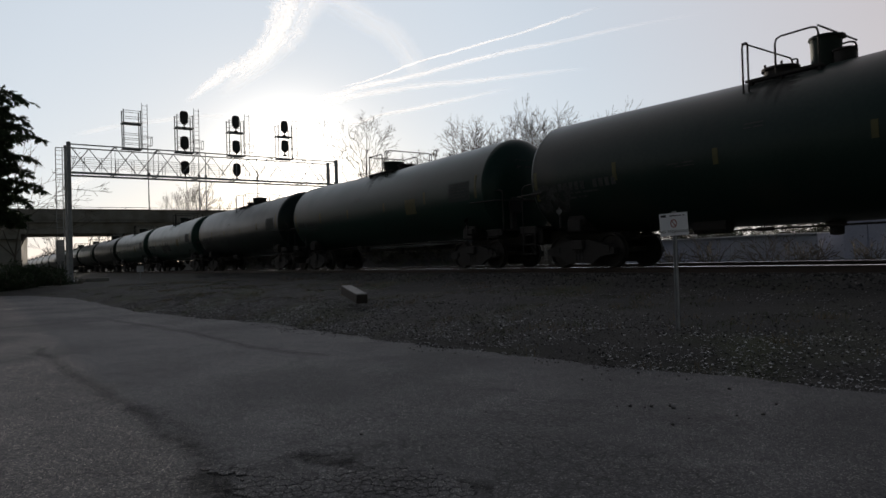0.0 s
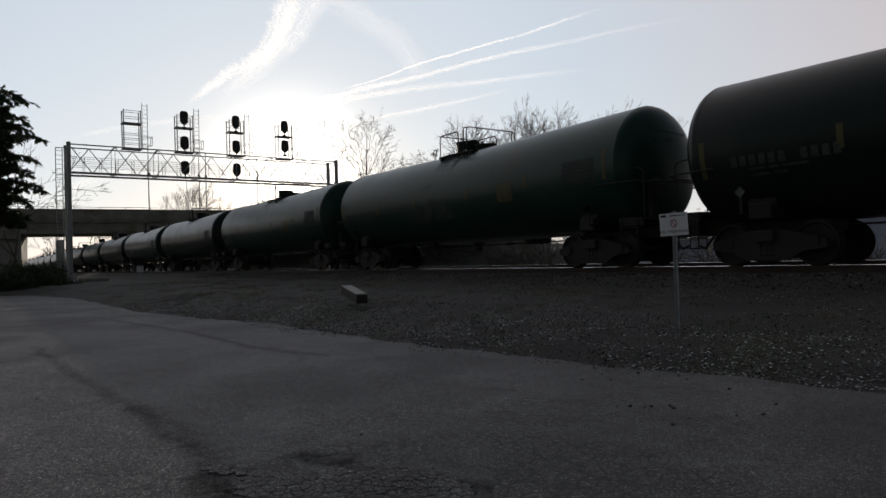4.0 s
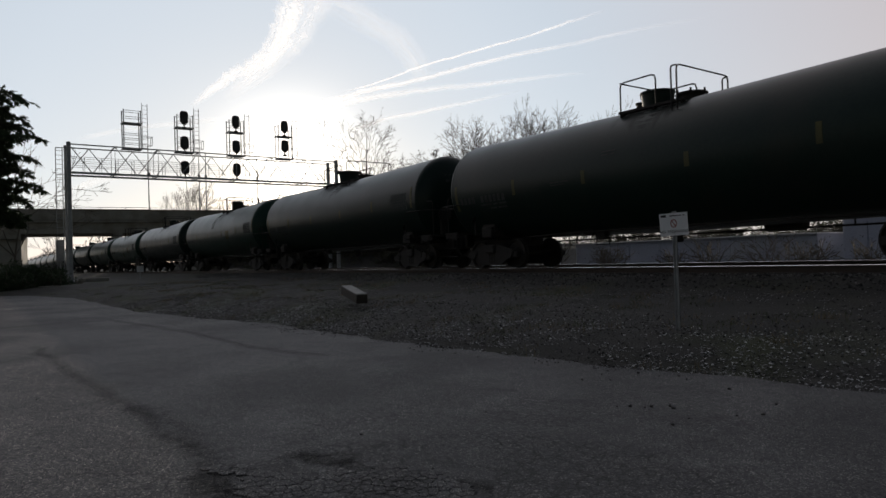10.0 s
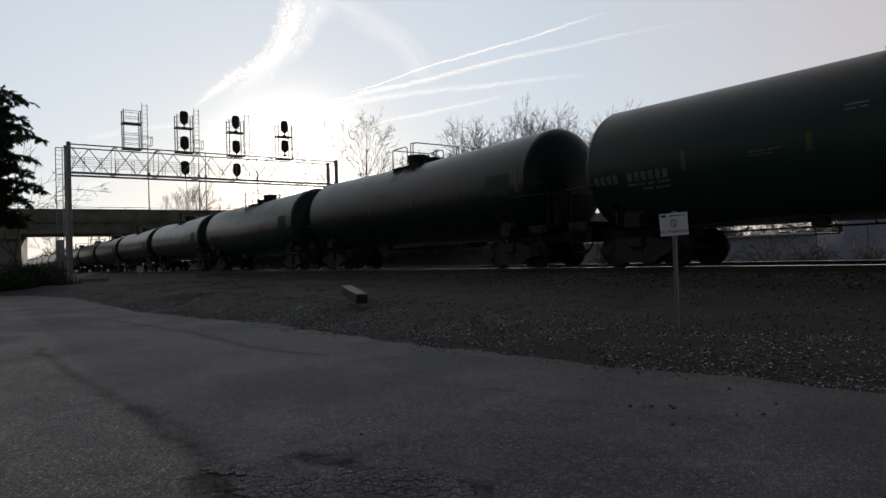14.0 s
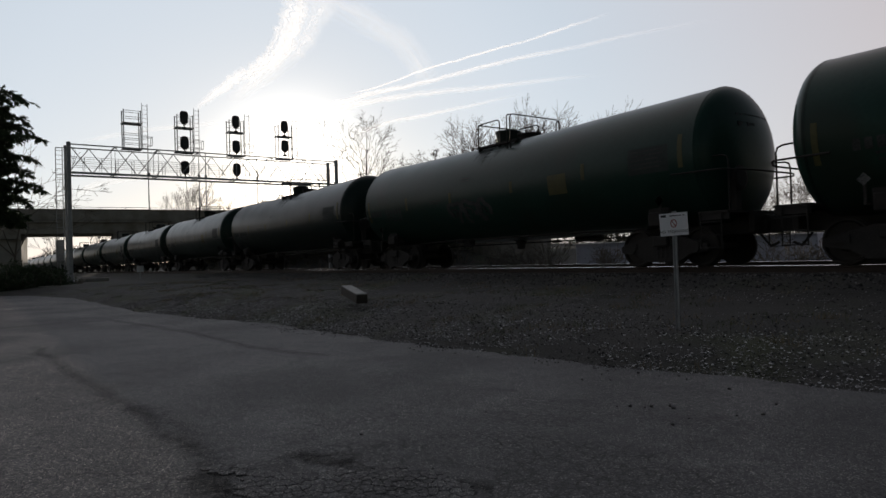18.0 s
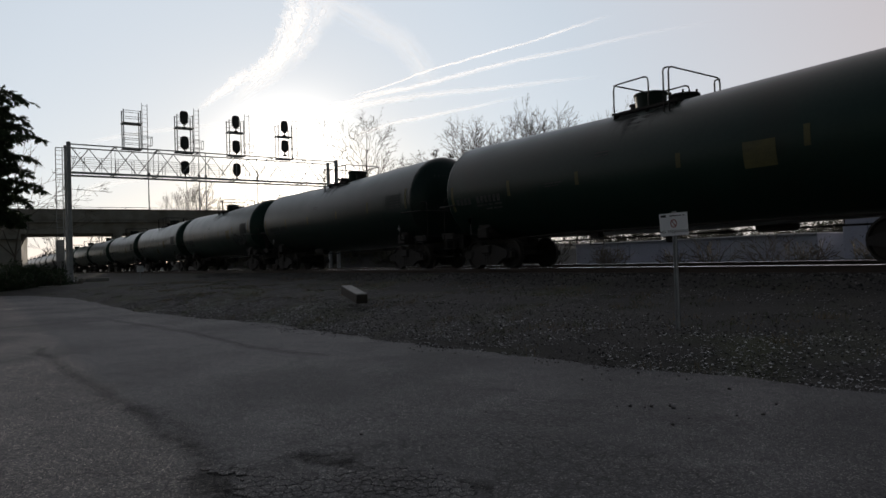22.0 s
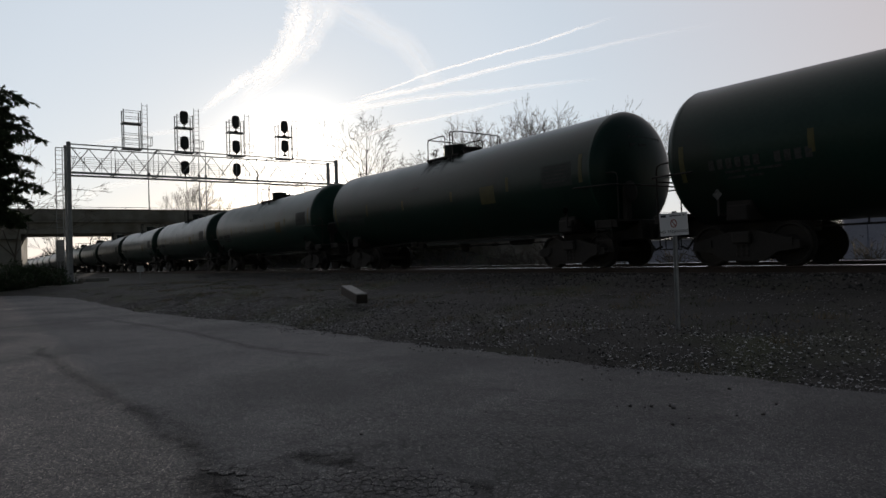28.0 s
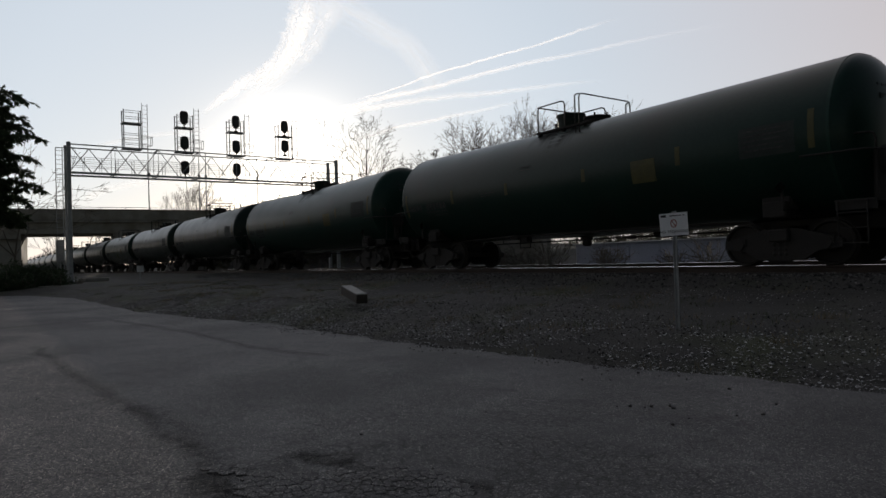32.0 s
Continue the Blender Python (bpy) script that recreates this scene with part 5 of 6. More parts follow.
def evergreen(seed, height, at, long_boughs):
    rnd = random.Random(seed)
    t = thing("evergreen_tree", "dark evergreen tree with drooping feathery boughs", "tree", at)
    segs, twigs = [], []
    z = 4.4
    while z < height - 0.3:
        for k in range(9):
            reach = (2.8 * (1 - (z - 2.0) / height) ** 0.5 + 0.5) * rnd.uniform(0.65, 1.05)
            bough(rnd, segs, twigs, z + rnd.uniform(-0.25, 0.25), rnd.uniform(0, 2 * math.pi), reach, rnd.uniform(0.1, 0.5))
        z += rnd.uniform(0.42, 0.62)
    for z, az, reach, rise in long_boughs:
        bough(rnd, segs, twigs, z, radians(az), reach, rise)
    part("trunk", mesh_from("trunk", *prisms([(Vector((0, 0, -0.3)), Vector((0, 0, height)), 0.25, 0.03)], 10), BARK, True), None, t)
    tagged(part("bough", mesh_from("bough", *prisms(segs, 4), BARK), None, t), kind="stuff")
    tagged(part("crown", mesh_from("crown", *sprays(rnd, twigs, 62, 0.2), NEEDLE), None, t, "dark green needle sprays"), kind="stuff")
    return t


# heights, bearings, lengths and rise of the boughs that reach out over the road's end
evergreen(5, 13.3, (-48.4, -0.15, -1.05), [(11.6, 60, 3.5, 0.42), (11.8, 40, 3.1, 0.4), (10.6, 52, 3.7, 0.4), (10.1, 66, 3.4, 0.35), (9.0, 58, 4.9, 0.45), (8.9, 40, 3.8, 0.4), (8.0, 60, 4.0, 0.34), (7.3, 48, 3.7, 0.3), (6.5, 56, 4.1, 0.32), (6.0, 70, 3.9, 0.36), (5.6, 50, 3.6, 0.28), (5.0, 60, 3.0, 0.2)])


def shrub(seed, at, h, w, material=BRUSH, label="tangled leafless shrub with a few dry leaves", group="shrubs", leaves=140):
    rnd = random.Random(seed)
    segs, centres = [], []
    for k in range(26):
        p = Vector((rnd.gauss(0, w * 0.2), rnd.gauss(0, w * 0.2), -0.1))
        d = Vector((rnd.gauss(0, 0.5), rnd.gauss(0, 0.5), 1)).normalized()
        for i in range(5):
            d = (d + Vector((rnd.gauss(0, 0.25), rnd.gauss(0, 0.25), rnd.gauss(0, 0.15)))).normalized()
            q = p + d * h / 5 * rnd.uniform(0.7, 1.2)
            segs.append((p, q, 0.02, 0.016))
            for s in range(2):
                e = (d + Vector((rnd.gauss(0, 0.7), rnd.gauss(0, 0.7), rnd.gauss(0, 0.5)))).normalized()
                segs.append((q, q + e * h * 0.2, 0.012, 0.008))
                centres.append((q + e * h * 0.15, e))
            p = q
    t = thing("shrub", label, "shrub", at, group)
    tagged(part("stem", mesh_from("stem", *prisms(segs, 3), BARK), None, t), kind="stuff")
    tagged(part("foliage", mesh_from("foliage", *leaf_clumps(rnd, centres, max(1, leaves // 100), 0.08 if leaves < 200 else 0.16, 0.16), material), None, t), kind="stuff")
    return t


rnd = random.Random(8)
for k in range(26):
    x = -12 - 2.6 * k + rnd.uniform(-1, 1)
    shrub(100 + k, (x, 31.5 + rnd.uniform(-1.2, 1.2), -0.62), rnd.uniform(1.2, 2.2), 1.6)
for k in range(14):
    shrub(140 + k, (-20 - 3.0 * k + rnd.uniform(-1, 1), 58 + rnd.uniform(-4, 4), -0.65), rnd.uniform(3, 5), 3.2, NEEDLE, "dense green shrub beyond the buildings", "green shrubs", 900)
for k in range(12):
    shrub(160 + k, (-50 - rnd.uniform(0, 14), rnd.uniform(-5, 1.6), -1.05), rnd.uniform(1.0, 2.3), 1.8, NEEDLE, "dark low evergreen shrub at the end of the road", "roadside shrubs", 1200)
for k in range(9):
    shrub(200 + k, (-46.6 - rnd.uniform(0, 2.6), 0.9 + 0.33 * k + rnd.uniform(-0.2, 0.2), -1.05), rnd.uniform(0.9, 1.7), 1.3, NEEDLE, "dark low evergreen shrub at the end of the road", "roadside shrubs", 1200)
for k in range(9):
    shrub(300 + k, (-16 - 3.4 * k + rnd.uniform(-1, 1), 50 + rnd.uniform(-2, 2), -0.65), rnd.uniform(2.6, 3.8), 3.4, BRUSH, "grey leafless thicket behind the low buildings", "far shrubs", 1500)
# tall rows hidden behind the train, added to block low sun under the cars
for k in range(16):
    shrub(220 + k, (-44 - 4.6 * k + rnd.uniform(-1, 1), 30.5 + rnd.uniform(-0.8, 1.5), -0.4), rnd.uniform(7.2, 8.2), 4.0, BRUSH, "tall dense thicket hidden behind the train, added to block low sun", "thickets", 4600)
    shrub(270 + k, (-46 - 4.6 * k + rnd.uniform(-1, 1), 33.6 + rnd.uniform(-0.8, 0.8), 0.0), rnd.uniform(7.2, 8.4), 4.4, BRUSH, "tall dense thicket hidden behind the train, added to block low sun", "thickets", 4600)
for k in range(10):
    shrub(240 + k, (-74 - 3.6 * k, 33.0 + 1.5 * k + rnd.uniform(-2, 2), 0.6), rnd.uniform(6.5, 8.0), 6.0, BRUSH, "tall dense thicket hidden behind the train, added to block low sun", "thickets", 7000)
for k in range(4):
    shrub(180 + k, (-160 - rnd.uniform(0, 50), rnd.uniform(-6, 4), -0.7), rnd.uniform(3, 4.5), 5, BRUSH, "far leafless thicket under the overpass", "far shrubs", 1500)

# far woods along the horizon
rnd = random.Random(21)
segs = []
for k in range(420):
    a = radians(rnd.uniform(60, 182))
    d = rnd.uniform(230, 420)
    p = Vector((d * math.cos(a), d * math.sin(a), -1))
    if p.x < -150 and -25 < p.y < 45:
        continue
    h = rnd.uniform(5, 11)
    tip = p + Vector((rnd.gauss(0, 0.4), rnd.gauss(0, 0.4), h))
    segs.append((p, tip, 0.3, 0.05))
    for j in range(14):
        f = rnd.uniform(0.3, 1)
        q = p.lerp(tip, f)
        segs.append((q, q + Vector((rnd.gauss(0, 1.6), rnd.gauss(0, 1.6), rnd.uniform(0.3, 2.2))), 0.1, 0.04))
woods = new("far_woods", mesh_from("far_woods", *prisms(segs, 3), BARK))
tagged(woods, "low line of leafless woods on the horizon", "woods", kind="stuff")


# ---- contrails high in the sky ----
def contrail(pts, widths, opacity, label, fade=0.0, wave=0.0, ragged=0.5, soft=1.4):
    ctrl = [Vector(p) for p in pts]
    ctrl = [ctrl[0] * 2 - ctrl[1]] + ctrl + [ctrl[-1] * 2 - ctrl[-2]]
    line, ws = [], []
    n = len(pts) - 1
    for i in range(n):
        a, b, c, d = ctrl[i:i + 4]
        for k in range(20):
            t = k / 20
            line.append(0.5 * (2 * b + (c - a) * t + (2 * a - 5 * b + 4 * c - d) * t * t + (3 * b - a - 3 * c + d) * t ** 3))
            ws.append(widths[0] + (widths[1] - widths[0]) * (i + t) / n)
    line.append(ctrl[-2])
    ws.append(widths[1])
    long = sum((b - a).length for a, b in zip(line, line[1:])) / 900
    verts, faces, uvs = [], [], []
    for i, p in enumerate(line):
        tan = (line[min(i + 1, len(line) - 1)] - line[max(i - 1, 0)]).normalized()
        across = tan.cross(p.normalized()).normalized() * ws[i]
        p = p + across * wave * (noise.noise((i * 0.3, wave, 0)) + 0.5 * noise.noise((i * 0.8, wave, 4)))
        verts += [p - across, p + across]
        uvs += [(i / (len(line) - 1), 0.0), (i / (len(line) - 1), 1.0)]
    for i in range(len(line) - 1):
        faces.append((2 * i, 2 * i + 1, 2 * i + 3, 2 * i + 2))
    me = mesh_from("contrail", verts, faces, cloud("ice_cloud", opacity, fade, abs(pts[0][0]) * 0.01, long, ragged, soft), True)
    layer = me.uv_layers.new(name="UVMap")
    for loop in me.loops:
        layer.data[loop.index].uv = uvs[loop.vertex_index]
    return tagged(new("contrail", me), label, "contrail", "contrails")


CONTRAILS = [
    contrail([(-3109, 790, 753), (-3054, 865, 818), (-2996, 944, 887), (-2934, 1030, 936), (-2887, 1094, 993), (-2854, 1138, 1095), (-2826, 1174, 1211), (-2808, 1197, 1327)], (14, 80), 0.62, "bright ragged strand of a broad white contrail", 0, 0.35, 0.6, 1.3),
    contrail([(-3017, 918, 784), (-2936, 1029, 879), (-2873, 1115, 969), (-2818, 1188, 1075), (-2778, 1241, 1195), (-2750, 1277, 1324)], (30, 120), 0.33, "broad ragged white contrail drifting and spreading", 0, 0.1, 0.6, 1.2),
    contrail([(-2700, 1361, 799), (-2593, 1510, 843), (-2501, 1638, 898), (-2332, 1871, 974), (-2195, 2062, 1032), (-2087, 2211, 1089), (-1980, 2360, 1140)], (5, 9), 0.95, "thin bright white contrail", 0.45, 0.5, 0.4, 1.9),
    contrail([(-2838, 1170, 705), (-2746, 1297, 752), (-2632, 1456, 801), (-2472, 1679, 854), (-2258, 1976, 937), (-2090, 2209, 985), (-1908, 2464, 1043), (-1649, 2824, 1110)], (18, 9), 0.95, "long soft white contrail", 1.0, 0.3, 0.3, 1.7),
    contrail([(-2778, 1254, 702), (-2656, 1424, 760), (-2489, 1657, 796), (-2322, 1890, 815), (-2170, 2101, 839), (-2019, 2313, 857)], (24, 8), 0.5, "faint thin white contrail low in the sky", 0.5, 0.3, 0.4, 1.6),
    contrail([(-2721, 1337, 608), (-2583, 1528, 668), (-2446, 1719, 710), (-2339, 1868, 744), (-2217, 2037, 784)], (15, 9), 0.5, "faint thin white contrail low in the sky", 0.5, 0.3, 0.4, 1.6),
    contrail([(-2760, 1264, 1285), (-2673, 1389, 1177), (-2571, 1535, 1073), (-2507, 1628, 947), (-2472, 1679, 829)], (80, 60), 0.2, "wide faint smear of old contrail", 0, 0.1, 0.3, 1.1),
    contrail([(-3415, 366, 618), (-3278, 556, 658), (-3126, 768, 681), (-2975, 979, 691)], (14, 14), 0.2, "faint wisp of contrail low in the sky", 0, 0.2, 0.5, 1.4),
    contrail([(-3437, 341, 373), (-3375, 426, 421), (-3284, 553, 450), (-3193, 680, 461)], (26, 16), 0.25, "faint wisp of contrail low in the sky", 0, 0.2, 0.5, 1.4),
]

# ---- loose stones, ballast, litter and weeds ----
def scatter(name, count, place, size, material, label, category, flat=0.65, seed=3):
    rs = np.random.RandomState(seed)
    base = np.array([(1, 0, 0), (-1, 0, 0), (0, 1, 0), (0, -1, 0), (0, 0, 1), (0, 0, -1)], float)
    tri = np.array([(0, 2, 4), (2, 1, 4), (1, 3, 4), (3, 0, 4), (2, 0, 5), (1, 2, 5), (3, 1, 5), (0, 3, 5)])
    verts, faces = [], []
    for k in range(count):
        p = place(rs)
        if p is None:
            continue
        s = size(rs)
        b = base * (s * np.array([1, rs.uniform(0.6, 1), flat * rs.uniform(0.6, 1.2)])) + rs.normal(0, s * 0.22, (6, 3))
        w = rs.uniform(0, 6.28)
        c, q = math.cos(w), math.sin(w)
        b = np.stack([b[:, 0] * c - b[:, 1] * q, b[:, 0] * q + b[:, 1] * c, b[:, 2]], 1) + p
        o = 6 * (len(verts))
        verts.append(b)
        faces.append(tri + o)
    me = mesh_from(name, np.concatenate(verts).tolist(), np.concatenate(faces).tolist(), material)
    return tagged(new(name, me), label, category, kind="stuff")


def on_bank(rs, near=0.0, far=2.6, power=1.5):
    x = 4 - 30 * rs.uniform() ** 1.3
    y = road_edge(x) + near + (far - near) * rs.uniform() ** power
    return (x, y, ground_z(x, y) + 0.012)


def on_bed(rs):
    x = 3 - 48 * rs.uniform() ** 1.2
    y = rs.uniform(12.3, 21.5) if rs.uniform() < 0.6 else rs.uniform(11.6, 13.6)
    return (x, y, ground_z(x, y) + 0.01)


def on_slope(rs):
    x = 4 - 46 * rs.uniform() ** 1.2
    e = road_edge(x)
    y = e + (11.6 - e) * rs.uniform() ** 1.15
    if noise.noise((x * 0.9, y * 1.3, 7.4)) < rs.uniform(-0.4, 0.4):
        return None
    return (x, y, ground_z(x, y) + 0.006)


def by_edge(rs):
    x = 4 - 26 * rs.uniform() ** 1.2
    y = road_edge(x) + 1.9 * rs.uniform() ** 1.7
    if noise.noise((x * 1.1, y * 1.6, 4.2)) + 0.5 * noise.noise((x * 3.7, y * 4.5, 1.2)) < rs.uniform(-0.35, 0.3):
        return None
    return (x, y, ground_z(x, y) + 0.012)


scatter("edge_gravel", 11000, on_bank, lambda rs: 0.006 + 0.016 * rs.uniform() ** 2, STONE, "loose grey gravel along the road edge", "gravel", seed=4)
scatter("bank_gravel", 22000, on_slope, lambda rs: 0.008 + 0.02 * rs.uniform() ** 3, STONE, "thin scatter of grey gravel over the bank", "gravel", 0.6, seed=14)
scatter("ballast", 20000, on_bed, lambda rs: rs.uniform(0.016, 0.036), STONE, "crushed grey stone ballast under the tracks", "ballast", 0.8, seed=5)
scatter("leaf_litter", 26000, on_slope, lambda rs: rs.uniform(0.005, 0.017), LITTER, "pale dead leaves and chips on the bank", "leaf litter", 0.12, seed=6)
scatter("pale_chips", 30000, by_edge, lambda rs: 0.005 + 0.02 * rs.uniform() ** 2.2, LITTER, "dense pale chips and leaves along the road edge", "leaf litter", 0.25, seed=7)


def past_edge(rs):
    """Crumbs of soil and broken asphalt strewn over the rim of the road, in clumps."""
    x = 3 - 22 * rs.uniform() ** 1.1
    y = road_edge(x) - 0.6 * rs.uniform() ** 2.6 + 0.06
    if noise.noise((x * 1.7, y * 0.8, 12.5)) < rs.uniform(-0.2, 0.4):
        return None
    return (x, y, -0.994)


scatter("edge_crumbs", 5200, past_edge, lambda rs: 0.004 + 0.016 * rs.uniform() ** 3, DARK_STONE, "dark crumbs of soil and asphalt along the ragged road edge", "gravel", 0.6, seed=8)


def blades(name, count, seed, material, label, x0, x1, y0, y1, h):
    rs = np.random.RandomState(seed)
    verts, faces = [], []
    while len(faces) < count:
        cx, cy = rs.uniform(x0, x1), rs.uniform(y0, y1)
        if cy < road_edge(cx) + 0.2 or noise.noise((cx * 0.5, cy * 0.8, 9)) < 0.05:
            continue
        for k in range(14):
            x, y = cx + rs.normal(0, 0.09), cy + rs.normal(0, 0.09)
            z = ground_z(x, y)
            w = rs.uniform(0, 6.28)
            hh = h * rs.uniform(0.4, 1.2)
            b = len(verts)
            verts += [(x, y, z - 0.01), (x + 0.008 * math.cos(w), y + 0.008 * math.sin(w), z - 0.01), (x + rs.normal(0, hh * 0.5), y + rs.normal(0, hh * 0.5), z + hh)]
            faces.append((b, b + 1, b + 2))
    return tagged(new(name, mesh_from(name, verts, faces, material)), label, "grass", kind="stuff")


blades("weeds", 9000, 12, WEED, "sparse low green weeds on the bank", -40, 3, 4.5, 11, 0.07)
blades("dry_grass", 7000, 13, DRYGRASS, "sparse dry grass blades on the bank", -40, 3, 5, 12, 0.1)

# single dark stones on the asphalt
rnd = random.Random(77)
spots = [(-3.77, 4.67), (-3.54, 4.92), (-3.15, 4.4), (-2.97, 5.62), (-4.7, 5.51), (-4.75, 6.04), (-4.17, 6.09), (-3.59, 5.93), (-2.98, 5.02), (-2.86, 5.2), (-3.85, 4.59), (-3.64, 4.79), (-3.66, 4.73), (-3.47, 4.87), (-4.91, 5.3), (-3.18, 4.66), (-4.48, 3.61), (-4.56, 2.42), (-6.42, 2.4), (-9.15, 2.89), (-9.47, 0.62), (-8.13, 0.49), (-11.84, 1.66), (-6.41, 1.38)]
shapes = []
for k in range(4):
    bm = bmesh.new()
    bmesh.ops.create_icosphere(bm, subdivisions=2, radius=1)
    for v in bm.verts:
        v.co *= 1 + 0.35 * noise.noise(v.co * 1.3 + Vector((k * 7, 0, 0)))
        v.co.z *= 0.7
    shapes.append(mesh_of("stone", bm, DARK_STONE))
for k, (x, y) in enumerate(spots):
    s = rnd.uniform(0.009, 0.021) if k < 16 else rnd.uniform(0.007, 0.012)
    st = new("stone", shapes[k % 4])
    st.location, st.scale, st.rotation_euler = (x, y, -1.0 + s * 0.45), (s, s * rnd.uniform(0.7, 1), s), (0, 0, rnd.uniform(0, 6))
    tagged(st, "small dark stone lying loose on the asphalt", "stone", "loose stones")

# ---- the crazed patch of asphalt: separate plates with open cracks ----
def cell(seed_point, others, reach):
    """The part of the plane that lies nearest to one point: a polygon."""
    poly = [Vector((seed_point.x + a * reach, seed_point.y + b * reach)) for a, b in ((-1, -1), (1, -1), (1, 1), (-1, 1))]
    for o in others:
        mid, nrm = (seed_point + o) / 2, (o - seed_point)
        out = []
        for p, q in zip(poly, poly[1:] + poly[:1]):
            dp, dq = (p - mid).dot(nrm), (q - mid).dot(nrm)
            if dp <= 0:
                out.append(p)
            if dp * dq < 0:
                out.append(p + (q - p) * (dp / (dp - dq)))
        poly = out
        if len(poly) < 3:
            return []
    return poly


def cracked_patch():
    rnd = random.Random(5)
    along, across = Vector((0.745, 0.667)), Vector((-0.667, 0.745))
    centre = Vector((-3.62, 1.66))
    pts = []
    tries = 0
    while len(pts) < 720 and tries < 20000:
        tries += 1
        u, v = rnd.uniform(-1.25, 1.35), rnd.uniform(-0.5, 0.62)
        if all((u - a) ** 2 + (v - b) ** 2 > 0.046 ** 2 for a, b in pts):
            pts.append((u, v))
    flat = [Vector(p) for p in pts]
    made = 0
    bed = []
    for p in flat:
        k = (p.x / 1.2) ** 2 + ((p.y - 0.08 * p.x) / 0.46) ** 2 + 0.9 * noise.noise((p.x * 2.2, p.y * 4, 0.4))
        where = centre + along * p.x + across * p.y
        if k > 0.95 or made >= 295 or where.y < 1.28 + 0.12 * noise.noise((where.x * 3, where.y * 3, 2)):
            continue
        near = sorted((q for q in flat if q is not p), key=lambda q: (q - p).length_squared)[:14]
        poly = cell(p, near, 0.12)
        if len(poly) < 3:
            continue
        made += 1
        m = sum(poly, Vector((0, 0))) / len(poly)
        bed.append([centre + along * q.x + across * q.y for q in poly])
        gap = 0.025 + 0.085 * rnd.random() * (1 - min(max(k, 0), 1))
        h = 0.0065 + rnd.uniform(0, 0.004)
        bm = bmesh.new()
        lo = [bm.verts.new((*((q - m) * (1 - gap * 0.5)), -0.02)) for q in poly]
        hi = [bm.verts.new((*((q - m) * (1 - gap)), h)) for q in poly]
        tp = [bm.verts.new((*((q - m) * (0.9 - gap)), h + 0.003)) for q in poly]
        n = len(poly)
        for a, b in ((lo, hi), (hi, tp)):
            for i in range(n):
                bm.faces.new((a[i], a[(i + 1) % n], b[(i + 1) % n], b[i]))
        bm.faces.new(tp)
        bmesh.ops.recalc_face_normals(bm, faces=bm.faces)
        ob = part("asphalt_piece", bm, ASPHALT_OLD, road)
        at = centre + along * m.x + across * m.y
        ob.location = (at.x, at.y, -1.0)
        ob.rotation_euler = (rnd.uniform(-0.02, 0.02), rnd.uniform(-0.02, 0.02), math.atan2(along.y, along.x))
    verts = [(q.x, q.y, -0.9945) for poly in bed for q in poly]
    faces, i = [], 0
    for poly in bed:
        faces.append(tuple(range(i, i + len(poly))))
        i += len(poly)
    part("crack_bed", mesh_from("crack_bed", verts, faces, CRACK), None, road, "dark dirt in the open cracks")


cracked_patch()


def crack_line(pts, width, seed, material=SEAM):
    """A dirt-filled crack: a thin wavering strip just above the road."""
    rnd = random.Random(seed)
    line = []
    for a, b in zip(pts, pts[1:]):
        a, b = Vector(a), Vector(b)
        n = max(2, int((b - a).length / 0.06))
        line += [a.lerp(b, k / n) for k in range(n)]
    verts, faces = [], []
    for i, p in enumerate(line):
        d = (line[min(i + 1, len(line) - 1)] - line[max(i - 1, 0)]).normalized()
        side = Vector((-d.y, d.x))
        p = p + side * (0.13 * noise.noise((i * 0.07, seed, 0)) + 0.05 * noise.noise((i * 0.3, seed, 0)))
        w = width * (0.7 + 0.5 * rnd.random()) * 0.5
        verts += [(*(p - side * w), -0.9905), (*(p + side * w), -0.9905)]
        if i:
            faces.append((2 * i - 2, 2 * i - 1, 2 * i + 1, 2 * i))
    me = mesh_from("crack", verts, faces, material)
    layer = me.uv_layers.new(name="UVMap")
    for loop in me.loops:
        layer.data[loop.index].uv = (loop.vertex_index // 2 * 0.06, loop.vertex_index % 2)
    return part("crack", me, None, road, "worn dark seam in the asphalt")


crack_line([(-13.91, 0.79), (-9.39, 1.01), (-7.01, 1.2), (-4.96, 1.27), (-4.49, 1.25), (-4.04, 1.18)], 0.36, 1)
crack_line([(-7.0, 1.24), (-5.6, 1.36), (-4.7, 1.28), (-4.0, 1.16)], 0.55, 9)
crack_line([(-19.58, 2.83), (-14.18, 3.52), (-10.94, 3.62), (-9.73, 3.83), (-8.6, 4.1)], 0.4, 3)
crack_line([(-18.89, 0.43), (-19.44, 1.83), (-19.0, 2.88)], 0.5, 5)
crack_line([(-4.04, 1.18), (-4.05, 1.46), (-4.35, 1.86), (-3.83, 1.94), (-3.49, 2.08), (-3.32, 2.35)], 0.32, 6)
crack_line([(-4.35, 1.86), (-3.99, 1.9), (-3.62, 1.95)], 0.4, 7)
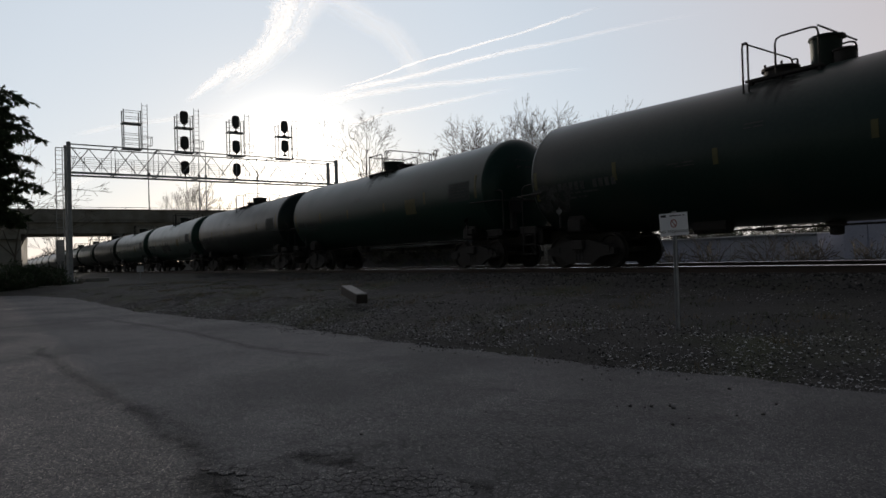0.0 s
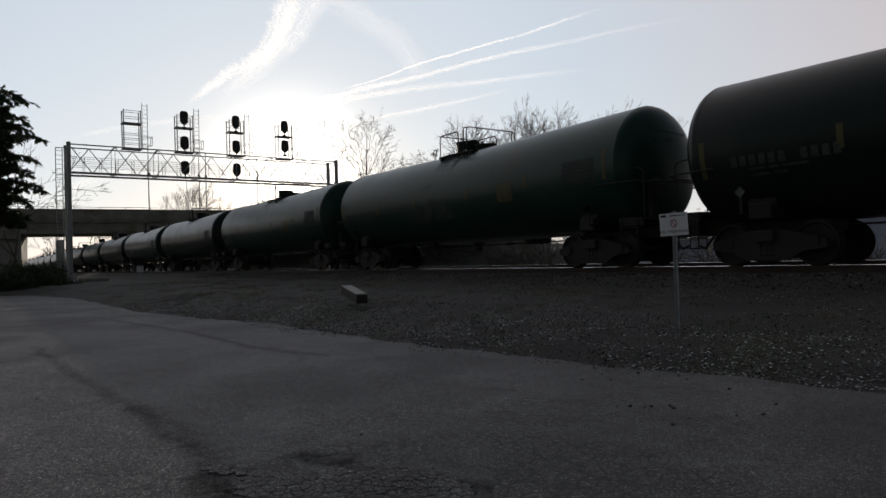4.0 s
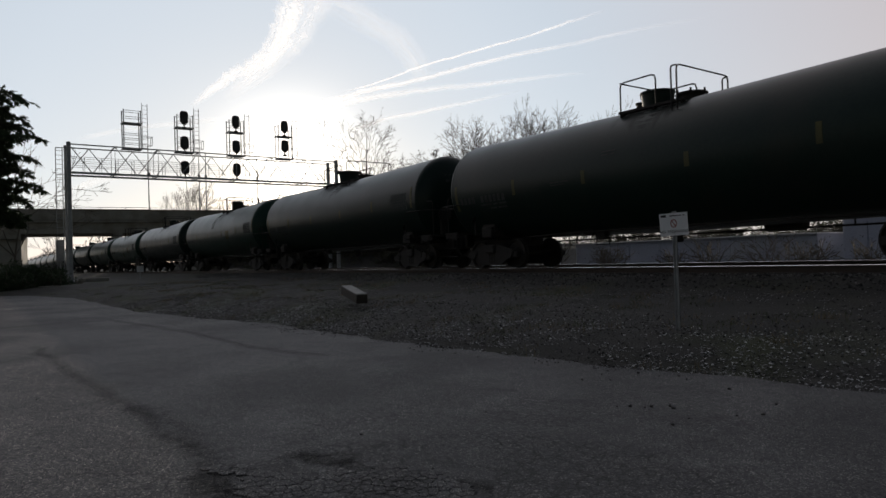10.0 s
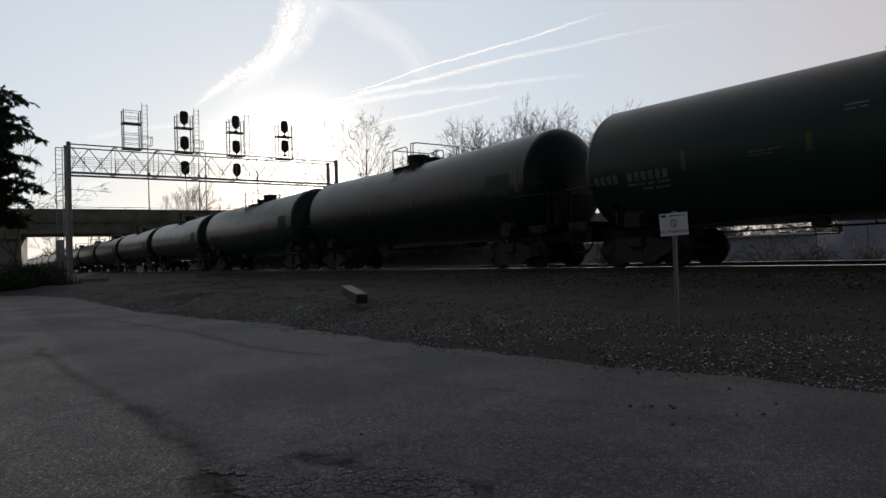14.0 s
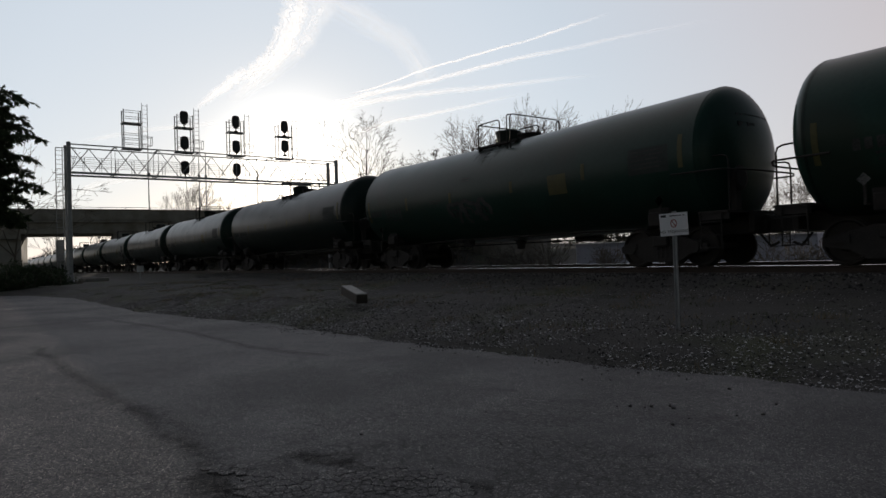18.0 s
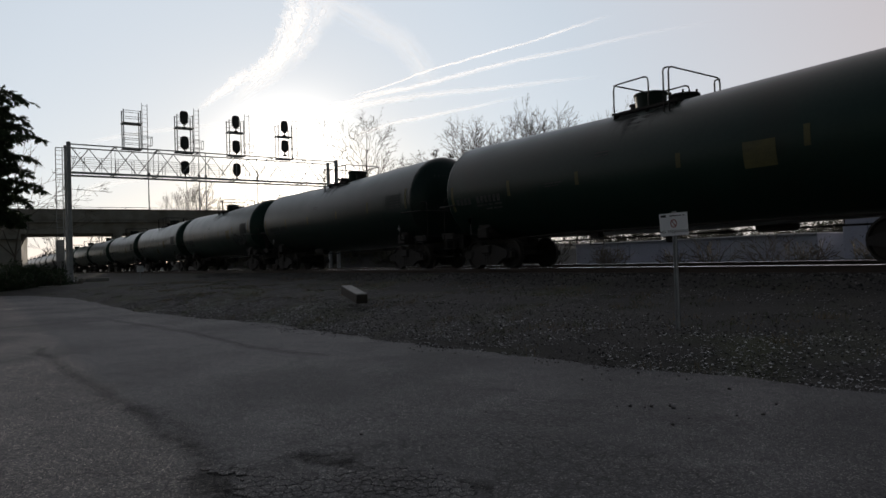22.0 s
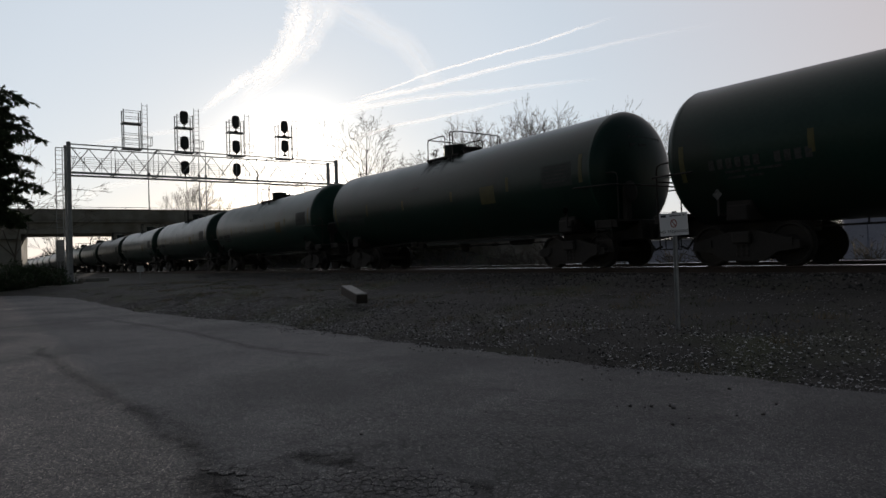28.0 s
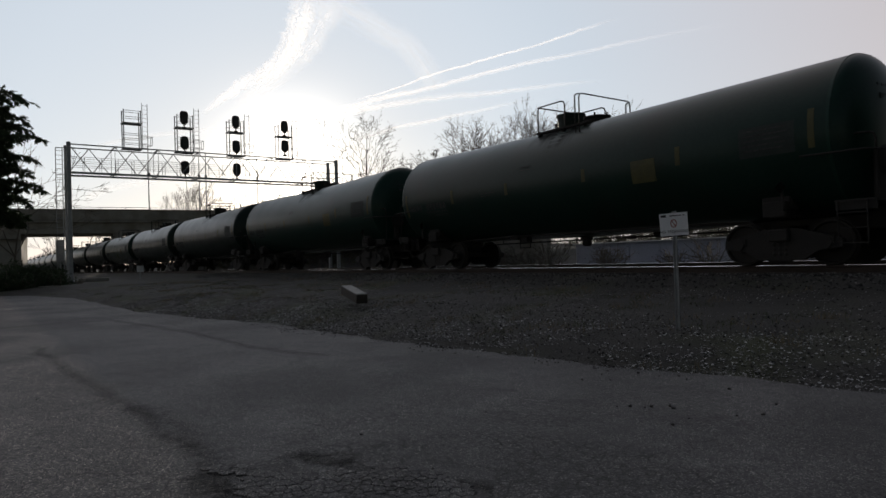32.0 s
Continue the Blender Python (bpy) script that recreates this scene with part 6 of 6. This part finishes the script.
crack_line([(-3.95, 1.09), (-4.14, 1.24), (-3.89, 1.3)], 0.3, 8)
crack_line([(-4.4, 1.16), (-4.1, 1.14), (-3.75, 1.16)], 0.42, 10, STAIN)
crack_line([(-4.35, 1.22), (-4.05, 1.2), (-3.8, 1.22)], 0.3, 11, STAIN)
crack_line([(-4.45, 1.78), (-4.2, 1.88), (-3.9, 2.04)], 0.5, 12, STAIN)
crack_line([(-3.75, 1.86), (-3.5, 2.0), (-3.2, 2.22), (-2.95, 2.5)], 0.34, 13, STAIN)

# short fine cracks branching over the worn part of the road
rnd = random.Random(31)
for k in range(34):
    x, y = rnd.uniform(-5.2, -1.4), rnd.uniform(1.3, 3.3)
    w = rnd.uniform(-0.5, 1.3)
    pts = [(x, y)]
    for j in range(rnd.randint(3, 6)):
        w += rnd.gauss(0, 0.5)
        ln = rnd.uniform(0.08, 0.22)
        pts.append((pts[-1][0] + ln * math.cos(w), pts[-1][1] + ln * math.sin(w)))
    crack_line(pts, 0.022, 40 + k)


# ---- what moves ----
def motions():
    times = [4.0 * k for k in range(9)]
    for car, x0, turned in CARS:
        walk(car, [(t, pose(x0 + travelled(t), TRACKS[0], 0, 0, 0, 180 * turned)) for t in times])
    wheels = [o for car, _, turned in CARS if not turned for o in car.children_recursive if o.name.split(".")[0] == "wheelset"]
    back = [o for car, _, turned in CARS if turned for o in car.children_recursive if o.name.split(".")[0] == "wheelset"]
    # all wheelsets turn alike: the first is keyed, the others share its keys; in turned cars they run the other way
    for group, way in ((wheels, 1), (back, -1)):
        walk(group[0], [(2 * k / FPS, Matrix.Rotation(way * travelled(2 * k / FPS) / WHEEL_R, 4, "Y")) for k in range(481)])
        keys = group[0].animation_data
        for w in group[1:]:
            w.rotation_mode = "QUATERNION"
            data = w.animation_data_create()
            data.action, data.action_slot = keys.action, keys.action_slot
    for trail in CONTRAILS:
        walk(trail, [(0.0, pose(0, 0, 0)), (16.0, pose(21, 30, -29)), (32.0, pose(42, 59, -58))])


motions()
